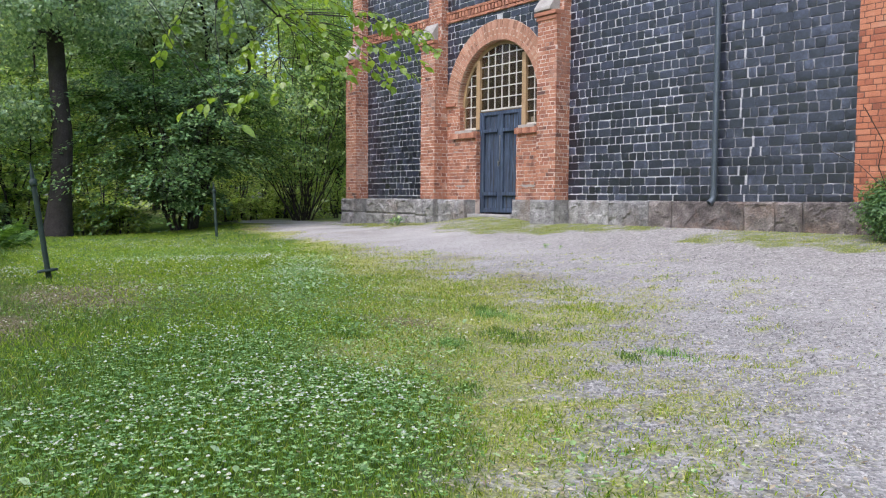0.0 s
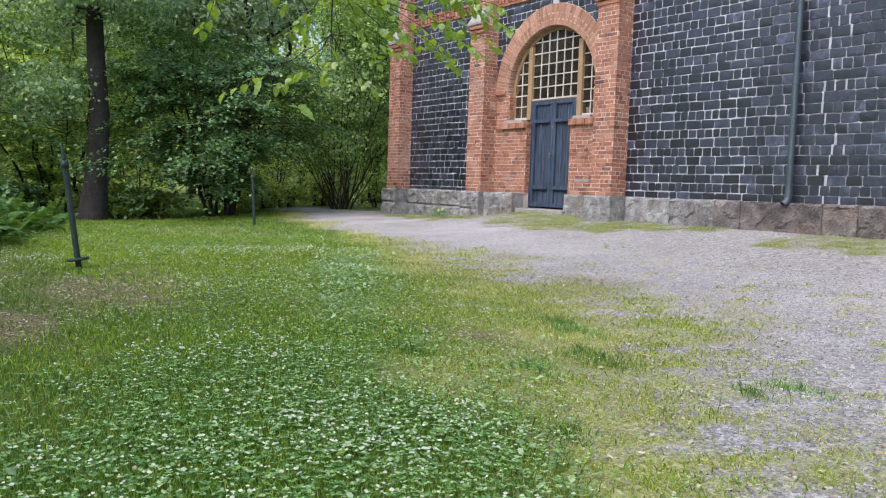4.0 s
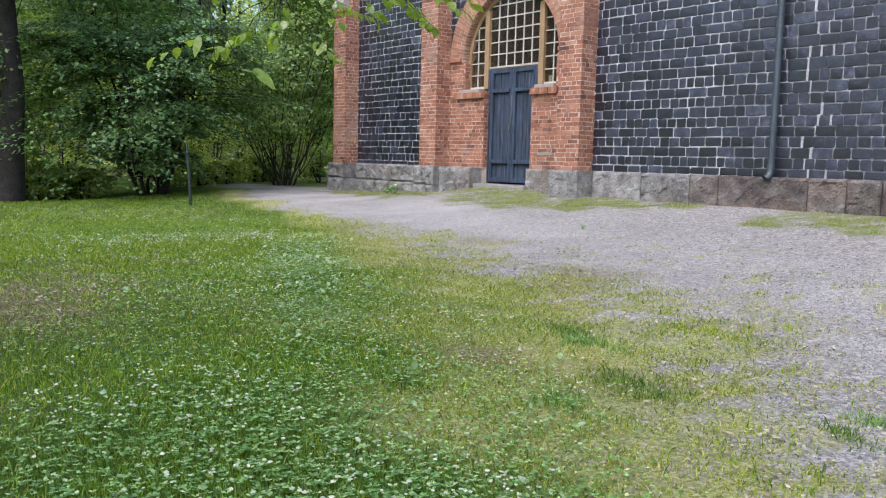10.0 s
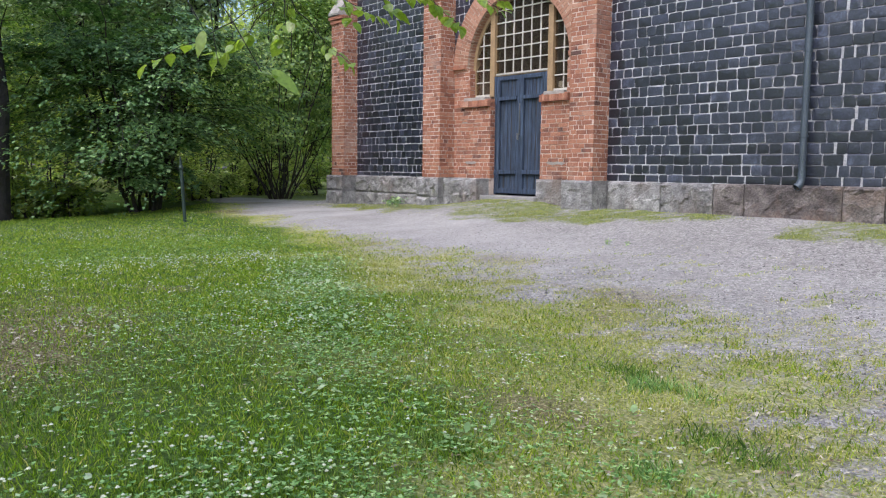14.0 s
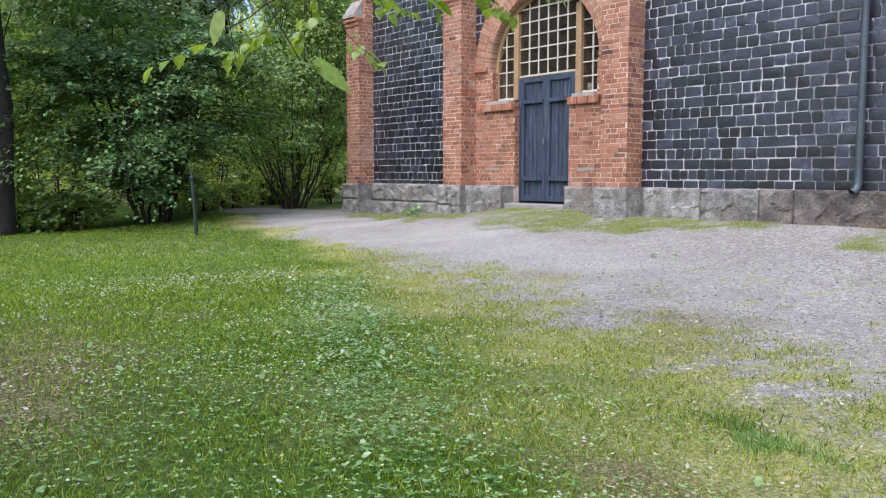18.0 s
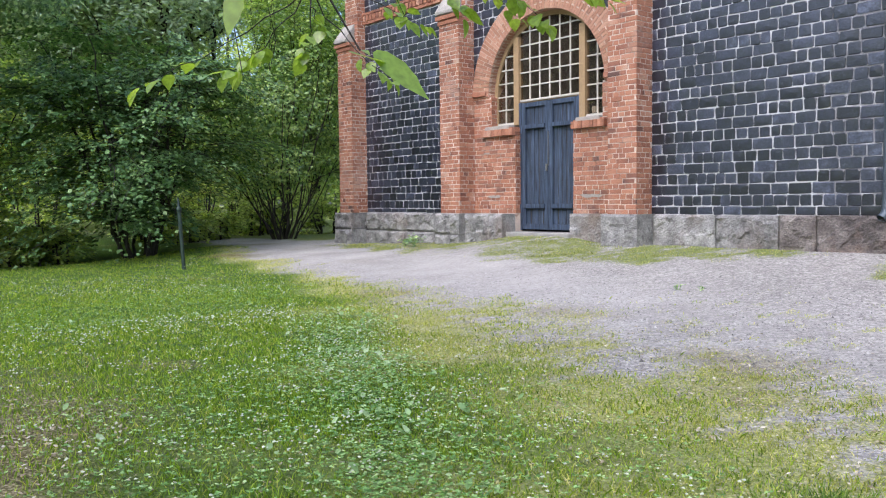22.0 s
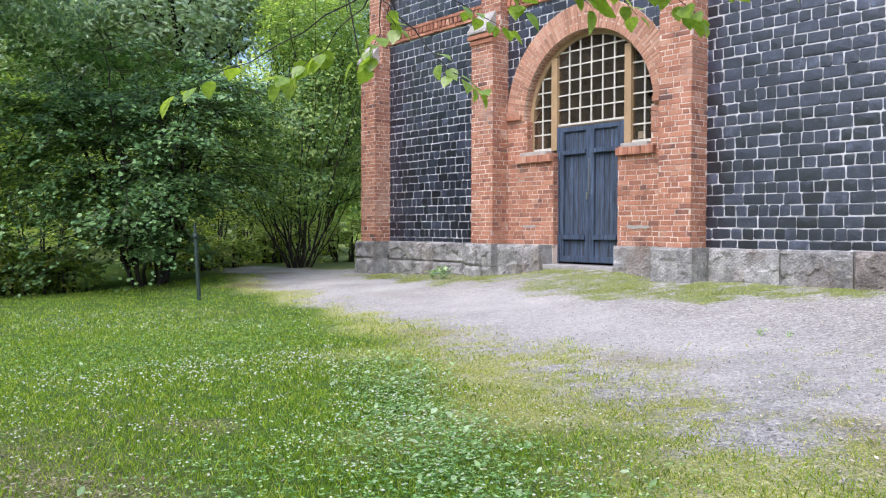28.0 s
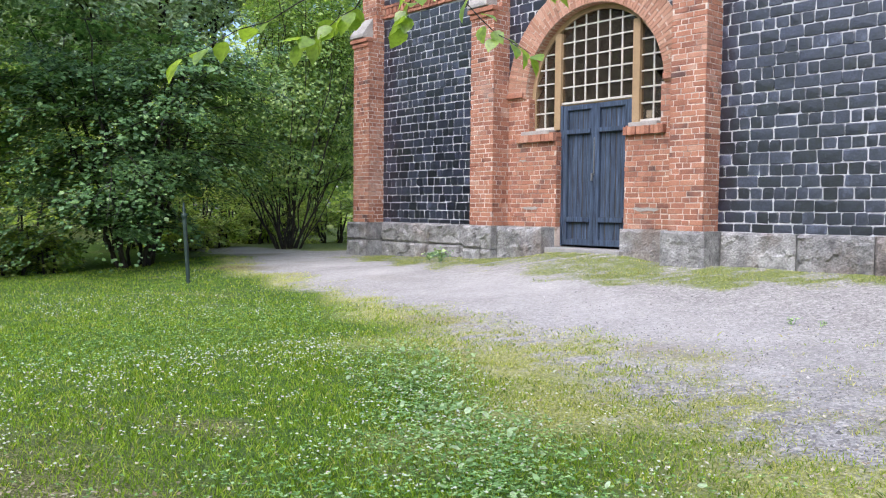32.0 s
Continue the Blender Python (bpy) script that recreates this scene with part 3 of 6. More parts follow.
pilaster(XC0, XC1, 41, "red brick pilaster beside the arched doorway")

bay(XA1, XB0, 0.1, 51, 300)
bay(XC1, 9.7, 0.13, 53, 300)
for a, z, b, top in SEAMS:
    boxed("pointing", M_MORTAR_PALE, wall_north, a, b, -0.007, 0.01, z - 0.004, top + 0.004, bevel=0.002, label="pale mortar filling a crack")
band(XA1, XB0 + 0.05)
band(XB1, XC0)
bay(XB1, XC0, 0.1, 57, 120, z0=ZA + 0.28, keep=off_arch)

# brick panel round the doorway
panel = tagged(new("brick_panel"), "red brick surround of the arched doorway", "brick wall", kind="structure")


def in_panel(u0, z0, u1, z1):
    zm = (z0 + z1) / 2
    if zm < Z_SILL - 0.02:
        lim = HALF_D - 0.03
    elif zm < ZA:
        lim = RI - 0.06
    else:
        lim = RI
    l, r = XC - lim, XC + lim
    if u0 < l and u1 > l:
        u1 = l
    elif u0 < r and u1 > r:
        u0 = r
    elif u0 >= l and u1 <= r:
        return None
    return (u0, z0, u1, z1) if u1 - u0 > 0.03 else None


lay(panel, brick_cells(XB1, XC0, ZP, ZA + 0.3, seed=61, keep=lambda *c: None if (c[1] > ZA and not off_arch(*c)) else in_panel(*c)), pose(0, -0.002, 0), "brick", M_BRICK_OB, M_BRICK, singles=300, seed=8)
# smears of pale mortar on the bricks
for x, z, w, h, k in ((-0.46, 0.67, 0.4, 0.07, 1), (2.05, 0.66, 0.5, 0.075, 2), (-0.68, 1.55, 0.2, 0.03, 3)):
    r = random.Random(k)
    rim = [(x + 0.5 * w * math.cos(a) * r.uniform(0.75, 1.1), z + 0.5 * h * math.copysign(abs(math.sin(a)) ** 0.5, math.sin(a)) * r.uniform(0.6, 1.1)) for a in (i * math.tau / 18 for i in range(18))]
    v = [(a, -0.016 - r.uniform(0, 0.003), b) for a, b in rim] + [(a, 0.0, b) for a, b in rim]
    mesh_obj("mortar_smear", v, [tuple(range(18))] + [(i, i + 18, (i + 1) % 18 + 18, (i + 1) % 18) for i in range(18)], M_CAP, panel, "pale smear of old mortar")
# jambs of the opening
for x, a in ((XC - HALF_D + 0.03, 90),):
    lay(panel, brick_cells(0, 0.3, ZP, Z_SILL - 0.05, seed=63), pose(x, 0, 0, 0, 0, 90), "brick", M_BRICK_OB, M_BRICK, singles=0, seed=9)
lay(panel, brick_cells(0, 0.3, Z_SILL, ZA, seed=64), pose(XC - RI + 0.06, 0, 0, 0, 0, 90), "brick", M_BRICK_OB, M_BRICK, singles=0, seed=9)

# arch ring: two rings of bricks on edge
arch = tagged(new("arch_ring"), "round arch of red bricks set on edge in two rings", "arch", kind="structure")
_r = random.Random(4)


def voussoir(a0, a1, r0, r1, deep0, proud):
    v = []
    for y in (deep0, -proud):
        g = 0.0 if y == deep0 else 0.004
        for a, rr in ((a0, r0 + g), (a1, r0 + g), (a1, r1 - g), (a0, r1 - g)):
            v.append((rr * math.sin(a), y, rr * math.cos(a)))
    f = [(4, 5, 6, 7), (0, 1, 5, 4), (1, 2, 6, 5), (2, 3, 7, 6), (3, 0, 4, 7)]
    return v, f


_n = 74
_step = math.pi / _n
_split = (RI + 0.135, RI + 0.27)
for ring in range(2):
    for odd in range(2):
        r0, r1 = ((RI, _split[odd]), (_split[odd] + 0.012, RO))[ring]
        meshes = []
        for k in range(4):
            v, f = voussoir(-_step / 2 + 0.0032, _step / 2 - 0.0032, r0, r1 - 0.006 * k, 0.5 if ring == 0 else 0.02, 0.028 + 0.002 * k)
            me = bpy.data.meshes.new("brick")
            me.from_pydata(v, [], f)
            me.materials.append(M_BRICK_ARCH)
            meshes.append(me)
        for i in range(odd, _n, 2):
            ob = new("brick", meshes[_r.randrange(4)])
            ob.parent = arch
            ob.matrix_basis = pose(XC, 0, ZA) @ Matrix.Rotation(-math.pi / 2 + (i + 0.5) * _step, 4, "Y")
# mortar bed behind the ring
_v, _f = [], []
for i in range(49):
    a = -math.pi / 2 + math.pi * i / 48
    for rr, y in ((RI + 0.004, -0.022), (RO - 0.004, -0.022), (RI + 0.004, 0.5)):
        _v.append((XC + rr * math.sin(a), y, ZA + rr * math.cos(a)))
for i in range(48):
    o = 3 * i
    _f += [(o, o + 1, o + 4, o + 3), (o, o + 3, o + 5, o + 2)]
mesh_obj("mortar_bed", _v, _f, M_MORTAR_ARCH, arch)
# impost bricks at the springing
for x0, x1 in ((XC - RO - 0.02, XC - RI - 0.06), (XC + RI + 0.0, XC + RI + 0.2)):
    boxed("impost_brick", M_BRICK_OB, arch, x0, x1, -0.07, 0.03, ZA + 0.03, ZA + 0.12, bevel=0.006)

# plinth of rough granite blocks
plinth = tagged(new("plinth"), "rough-hewn grey granite plinth under the wall", "plinth", kind="structure")


def granite(x0, x1, y0, y1, z0, z1, seed, flat=False):
    """A hewn block, its front face broken up."""
    r = random.Random(seed)
    nx, nz = max(3, int((x1 - x0) / 0.04)), max(3, int((z1 - z0) / 0.04))
    amp = 0.012 if flat else 0.055 if x0 < 0.5 else 0.03
    v, f = [], []
    for j in range(nz + 1):
        for i in range(nx + 1):
            x, z = x0 + (x1 - x0) * i / nx, z0 + (z1 - z0) * j / nz
            e = min(i, nx - i, j, nz - j)
            u, w = x + 0.5 * z + seed, z - 0.35 * x
            d, near = noise.voronoi(Vector((u * 3.0, seed * 1.7, w * 3.6)))
            tone = noise.cell_vector(near[0] * 7.3)
            facet = (tone[0] - 0.5) * 0.9 + (u * 3.0 - near[0][0]) * (tone[1] - 0.5) * 1.6 + (w * 3.6 - near[0][2]) * (tone[2] - 0.5) * 1.6
            q = 0.5 * noise.noise(Vector((x * 2.1 + seed, z * 3.3, seed * 1.7))) + facet + 0.25 * noise.noise(Vector((x * 19, z * 19, seed)))
            y = y0 - (0 if e == 0 else (amp * (0.6 + q) + 0.01))
            v.append((x + (0 if e == 0 else r.uniform(-0.012, 0.012)), y, z + (0 if e == 0 else r.uniform(-0.012, 0.012))))
    for j in range(nz):
        for i in range(nx):
            a = j * (nx + 1) + i
            f.append((a, a + 1, a + nx + 2, a + nx + 1))
    o = len(v)
    rim = [i for i in range(nx + 1)] + [j * (nx + 1) + nx for j in range(1, nz + 1)] + [nz * (nx + 1) + i for i in range(nx - 1, -1, -1)] + [j * (nx + 1) for j in range(nz - 1, 0, -1)]
    v += [(v[i][0], y1, v[i][2]) for i in rim]
    n = len(rim)
    for k in range(n):
        f.append((rim[(k + 1) % n], rim[k], o + k, o + (k + 1) % n))
    return mesh_obj("stone", v, f, M_GRANITE_BROWN if x0 > 5.0 else M_GRANITE, plinth)


def plinth_run(x0, x1, y0, seed, lengths, z0=-1.0, split=None):
    r = random.Random(seed)
    x = x0
    k = 0
    while x < x1 - 0.02:
        w = min(lengths[k % len(lengths)] * r.uniform(0.9, 1.1), x1 - x)
        if x1 - (x + w) < 0.2:
            w = x1 - x
        if split is None:
            granite(x + 0.006, x + w - 0.006, y0, y0 + 0.5, z0, ZP + r.uniform(-0.008, 0.008), seed * 10 + k)
        else:
            granite(x + 0.006, x + w - 0.006, y0, y0 + 0.5, split + 0.006, ZP, seed * 10 + k)
            granite(x + 0.006, x + w - 0.006, y0 - 0.01, y0 + 0.5, z0, split - 0.006, seed * 10 + k + 5)
        x += w
        k += 1


plinth_run(XA0 - 0.1, XA1 + 0.08, PF - 0.1, 1, [0.8], split=-0.05)
plinth_run(XA1 + 0.08, XB0 - 0.08, -0.1, 2, [1.5, 0.9, 0.8], split=-0.08)
plinth_run(XB0 - 0.08, XB1 + 0.08, PF - 0.1, 3, [0.5, 0.4], split=-0.1)
plinth_run(XB1 + 0.08, XC - HALF_D + 0.02, -0.36, 4, [0.75, 0.6])
plinth_run(XC + HALF_D - 0.04, XC0 - 0.08, -0.1, 5, [0.9])
plinth_run(XC0 - 0.08, XC1 + 0.1, PF - 0.1, 6, [0.8])
plinth_run(XC1 + 0.1, 9.62, -0.1, 7, [1.2, 1.0, 0.55, 1.7, 0.65, 0.55, 1.1, 1.6])
plinth_run(9.62, X1, -0.22, 8, [1.3, 1.1])
doorstep = tagged(boxed("doorstep", M_STEP, None, XC - HALF_D - 0.12, XC + HALF_D + 0.08, -0.26, 0.5, -0.35, -0.02, bevel=0.012), "worn granite doorstep below the double door", "doorstep")

# brick wing past the last bay
wing = tagged(boxed("wall_wing", M_MORTAR_WING, None, 9.68, X1, -0.14, -0.001, ZP, ZTOP - 0.01, bevel=0), "plain red brick wall beside the slag stone bay", "wall", kind="structure")
lay(wing, brick_cells(9.68, 11.6, ZP, 6.5, course=0.095, seed=71), pose(0, -0.14, 0), "brick", M_BRICK_WING, M_BRICK_WING, singles=300, seed=12)

# ---------------------------------------------------------------- window and door
frame_y0, frame_y1 = DY, DY + 0.1
window = tagged(new("arched_window"), "arched window with ochre wooden frame and white glazing bars", "window", kind="structure")


def arc_piece(name, r0, r1, y0, y1, a0, a1, n, material, parent, cx=XC, cz=ZA):
    v, f = [], []
    for i in range(n + 1):
        a = a0 + (a1 - a0) * i / n
        for rr, y in ((r0, y0), (r1, y0), (r1, y1), (r0, y1)):
            v.append((cx + rr * math.sin(a), y, cz + rr * math.cos(a)))
    for i in range(n):
        o = 4 * i
        for k in range(4):
            f.append((o + k, o + (k + 1) % 4, o + 4 + (k + 1) % 4, o + 4 + k))
    f += [(0, 3, 2, 1), (4 * n, 4 * n + 1, 4 * n + 2, 4 * n + 3)]
    return mesh_obj(name, v, f, material, parent)


RW = 1.435
arc_piece("window_frame", RW - 0.035, RW + 0.06, frame_y0, frame_y1, -math.pi / 2, math.pi / 2, 40, M_FRAME, window)
for s in (-1, 1):
    xs = sorted((XC + s * (RW - 0.035), XC + s * (RW + 0.06)))
    boxed("window_frame", M_FRAME, window, xs[0], xs[1], frame_y0, frame_y1, Z_SILL, ZA)
    xs = sorted((XC + s * (HALF_D + 0.0), XC + s * (HALF_D + 0.14)))
    d = abs(HALF_D + 0.1)
    boxed("mullion", M_FRAME, window, xs[0], xs[1], frame_y0 - 0.03, frame_y1, Z_SILL, ZA + math.sqrt(RW * RW - d * d) - 0.03, label="thick ochre wooden post")
    xs = sorted((XC + s * (HALF_D + 0.14), XC + s * (RW - 0.035)))
    boxed("bottom_rail", M_MUNTIN, window, xs[0], xs[1], frame_y0 + 0.01, frame_y1, Z_SILL, Z_SILL + 0.06)
boxed("transom", M_FRAME, window, XC - HALF_D, XC + HALF_D, frame_y0 + 0.03, frame_y1, Z_DOOR + 0.0, Z_DOOR + 0.02, label="ochre wooden transom over the door")
boxed("bottom_rail", M_MUNTIN, window, XC - HALF_D, XC + HALF_D, frame_y0 + 0.01, frame_y1, Z_DOOR + 0.02, Z_DOOR + 0.06)


def top_at(x):
    return ZA + math.sqrt(max(0.0, (RW - 0.035) ** 2 - (x - XC) ** 2))


def glazing(x0, x1, z0, cols, pitch):
    """Glazing bars and panes of one light, cut to the arch."""
    by0, by1, w = frame_y0 + 0.02, frame_y0 + 0.06, 0.013
    cw = (x1 - x0) / cols
    for i in range(1, cols):
        x = x0 + i * cw
        boxed("glazing_bar", M_MUNTIN, window, x - w, x + w, by0, by1, z0, top_at(x) - 0.01, bevel=0.003)
    z = z0 + pitch
    while z < ZA + RW - 0.08:
        h = math.sqrt(max(0.0, (RW - 0.035) ** 2 - max(0.0, z - ZA) ** 2))
        a, b = max(x0, XC - h), min(x1, XC + h)
        if b - a > 0.05:
            boxed("glazing_bar", M_MUNTIN, window, a, b, by0 + 0.002, by1 - 0.002, z - w, z + w, bevel=0.003)
        z += pitch
    for i in range(cols):
        a, b = x0 + i * cw, x0 + (i + 1) * cw
        z = z0
        while z < max(top_at(a), top_at(b)) - 0.03:
            zt = min(z + pitch, max(top_at(a), top_at(b)))
            tilt = rng.uniform(-0.004, 0.004)
            ta, tb = min(zt, max(z + 0.01, top_at(a))), min(zt, max(z + 0.01, top_at(b)))
            y = by0 + 0.02
            v = [(a, y, z), (b, y + tilt, z), (b, y + tilt, tb), (a, y, ta)]
            v += [(p[0], p[1] + 0.004, p[2]) for p in v]
            g = mesh_obj("pane", v, [(0, 1, 2, 3), (7, 6, 5, 4), (0, 4, 5, 1), (1, 5, 6, 2), (2, 6, 7, 3), (3, 7, 4, 0)], M_GLASS, window)
            g.visible_shadow = False
            z += pitch


glazing(XC - HALF_D, XC + HALF_D, Z_DOOR + 0.06, 6, 0.262)
glazing(XC - RW + 0.035, XC - HALF_D - 0.19, Z_SILL + 0.06, 2, 0.262)
glazing(XC + HALF_D + 0.14, XC + RW - 0.035, Z_SILL + 0.06, 2, 0.262)

for s in (-1, 1):
    sill = tagged(new("window_sill"), "sill of red bricks on edge below the side window", "window sill", "brick window sills", kind="structure")
    xs = sorted((XC + s * (HALF_D - 0.03), XC - 0.07 + s * 1.6))
    n = 9
    w = (xs[1] - xs[0]) / n
    for i in range(n):
        a = xs[0] + i * w
        boxed("brick", M_BRICK_OB, sill, a + 0.004, a + w - 0.004, -0.085 - 0.006 * (i % 3), 0.16, Z_SILL - 0.21, Z_SILL - 0.075 - 0.004 * (i % 2), bevel=0.006)
    boxed("sill_top", M_CAP, sill, xs[0] + 0.06, xs[1] - 0.17, -0.02, 0.25, Z_SILL - 0.075, Z_SILL, bevel=0.01, label="pale mortar slope under the window")

door = tagged(new("double_door"), "closed double door of blue-grey painted boards, weathered", "door", kind="structure")
boxed("door_frame", M_DOOR, door, XC - HALF_D, XC - HALF_D + 0.06, DY - 0.02, DY + 0.1, 0.0, Z_DOOR)
boxed("door_frame", M_DOOR, door, XC + HALF_D - 0.06, XC + HALF_D, DY - 0.02, DY + 0.1, 0.0, Z_DOOR)
for s in (-1, 1):
    xa, xb = sorted((XC + s * 0.006, XC + s * (HALF_D - 0.065)))
    # backing painted dark, which deepens the shade in the gaps between boards
    leaf = boxed("door_leaf", M_DARK, door, xa, xb, DY + 0.05, DY + 0.08, 0.02, Z_DOOR - 0.01, bevel=0.002)
    n = 5
    inner = (xa + 0.085, xb - 0.085)
    bw = (inner[1] - inner[0]) / n
    for z0, z1 in ((0.12, 0.42), (0.52, 1.98), (2.06, 2.4)):
        for i in range(n):
            boxed("board", M_DOOR, leaf, inner[0] + i * bw + 0.006 + 0.004 * (i % 2), inner[0] + (i + 1) * bw - 0.008, DY + 0.034 + 0.007 * ((i * 7 + int(z0 * 10)) % 3), DY + 0.058, z0, z1, bevel=0.005)
    for x in ((xa, xa + 0.09), (xb - 0.09, xb)):
        boxed("stile", M_DOOR, leaf, *x, DY - 0.008, DY + 0.052, 0.02, Z_DOOR - 0.01, bevel=0.006)
    for z0, z1, o in ((0.02, 0.13, 0.0), (0.43, 0.52, 0.035), (1.98, 2.06, 0.035), (2.4, 2.49, 0.0)):
        boxed("rail", M_DOOR, leaf, xa + 0.088, xb - 0.088, DY - 0.004 - o, DY + 0.052, z0, z1, bevel=0.008)
    xh = XC + s * (HALF_D - 0.05)
    for z in (0.35, 1.9):
        boxed("hinge", M_DOOR, leaf, xh - 0.03, xh + 0.03, DY - 0.03, DY + 0.02, z, z + 0.16, bevel=0.008, label="painted iron strap hinge")
boxed("cover_strip", M_DOOR, door, XC - 0.03, XC + 0.03, DY - 0.005, DY + 0.04, 0.03, Z_DOOR - 0.02, bevel=0.008)
boxed("lock_rod", M_STEEL, door, XC - 0.008, XC + 0.008, DY - 0.03, DY - 0.005, 1.25, 1.9, bevel=0.002, label="thin bright lock rod")
boxed("handle", M_STEEL, door, XC - 0.05, XC - 0.02, DY - 0.05, DY - 0.005, 1.15, 1.28, bevel=0.006, label="worn steel door handle")
tagged(boxed("paper_card", M_WHITE, None, XC + HALF_D + 0.22, XC + HALF_D + 0.33, DY + 0.07, DY + 0.075, Z_SILL + 0.08, Z_SILL + 0.2, bevel=0.0), "small white card standing inside the window", "card")

# downpipe
pipe = tagged(new("downpipe"), "grey zinc downpipe on the slag stone wall", "drainpipe")
PX = 7.12
tubes("pipe", [([(PX, -0.12, 7.3), (PX, -0.12, 3.0), (PX, -0.12, 0.5)], [0.052, 0.052, 0.052])], M_PIPE, pipe, 16)
tubes("shoe", [([(PX, -0.12, 0.54), (PX, -0.125, 0.42), (PX - 0.01, -0.15, 0.35), (PX - 0.035, -0.2, 0.3)], [0.057, 0.057, 0.057, 0.062])], M_PIPE, pipe, 16)
for z in (1.05, 2.3, 4.2, 6.0):
    tubes("pipe_clamp", [([(PX, -0.12, z), (PX, -0.12, z + 0.035)], [0.066, 0.066])], M_PIPE, pipe, 16)
    boxed("bracket", M_PIPE, pipe, PX - 0.012, PX + 0.012, -0.08, 0.0, z + 0.005, z + 0.03)


# ---------------------------------------------------------------- ground
def ground_z(x, y):
    x, y = np.asarray(x, float), np.asarray(y, float)
    d = -y
    k = np.clip((x + 5.0) / 7.0, 0, 1)
    base = -0.4 + 0.23 * k * k * (3 - 2 * k)
    base = base + 0.1 * np.exp(-(((x - 0.9) / 1.1) ** 4))
    t = np.clip((d - 0.3) / 3.1, 0, 1)
    z = base * (1 - t) + (-0.46) * t
    z = np.where(d > 3.4, np.interp(d, [3.4, 6.0, 9.0, 14.0, 30.0], [-0.46, -0.65, -0.67, -0.72, -0.8]), z)
    z = z - 0.028 * np.clip(x - 8, 0, 10) * np.clip((d - 5) / 3, 0, 1)
    z = z - 0.1 * np.clip(-6.0 - x, 0, 25) * np.clip((d - 3.5) / 3, 0, 1) * 0.5
    z = z + 0.018 * np.sin(x * 1.7 + y * 0.9) * np.sin(y * 1.3 - x * 0.4) * np.clip(d / 3, 0, 1)
    return z


def lawn_edge(x):
    return np.interp(x, [-12, -8, -7, -4, 0, 2.7, 4.7, 7, 9, 11, 13, 16, 20], [-2.2, -2.3, -2.6, -3.85, -4.6, -5.2, -5.75, -6.4, -6.7, -7.8, -9.75, -12.6, -16])


def soft_noise(x, y, s, seed):
    """Smooth random field from a few waves."""
    r = np.random.default_rng(seed)
    out = np.zeros_like(np.asarray(x, float))
    for _ in range(9):
        a, f, p = r.uniform(0, 6.28), s * r.uniform(0.5, 1.9), r.uniform(0, 6.28)
        out += np.sin((x * np.cos(a) + y * np.sin(a)) * f + p)
    return out / 4.5


def clover_zone(x, y):
    """The dense dark clover round the walk's start."""
    u, v = (x - 11.7) * 0.97 - (y + 11.4) * 0.22, (x - 11.7) * 0.22 + (y + 11.4) * 0.97
    n = soft_noise(x, y, 2.6, 61)
    return np.clip(1.35 - (u / 2.15) ** 2 - (v / 1.08) ** 2 + 0.42 * n, 0, 1)


def pale_zone(x, y):
    """The band of pale clover and broad leaves across the lawn."""
    mid = np.interp(x, [1, 4.5, 5.4, 6.8, 7.5, 9.7, 11], [-6.2, -6.95, -7.45, -8.25, -8.65, -9.8, -10.4])
    n = soft_noise(x, y, 2.1, 62)
    return np.clip(1.2 - np.abs(y - mid) / (0.52 + 0.12 * n) + 0.4 * n, 0, 1) * np.clip((x - 3.6) / 1.6, 0, 1) * np.clip((10.2 - x) / 1.4, 0.12, 1)


def packed_share(x, y):
    """Pale trodden lane through the gravel; loose and darker beside it."""
    lane = np.interp(x, [-9, -6, 0, 5, 9, 12, 16], [-1.0, -2.6, -3.4, -4.0, -5.0, -5.8, -7.0])
    return np.exp(-((y - lane + 0.4 * soft_noise(x, y, 0.9, 63)) / 1.5) ** 2) * np.interp(x, [3, 8, 12], [1, 0.6, 0.45])


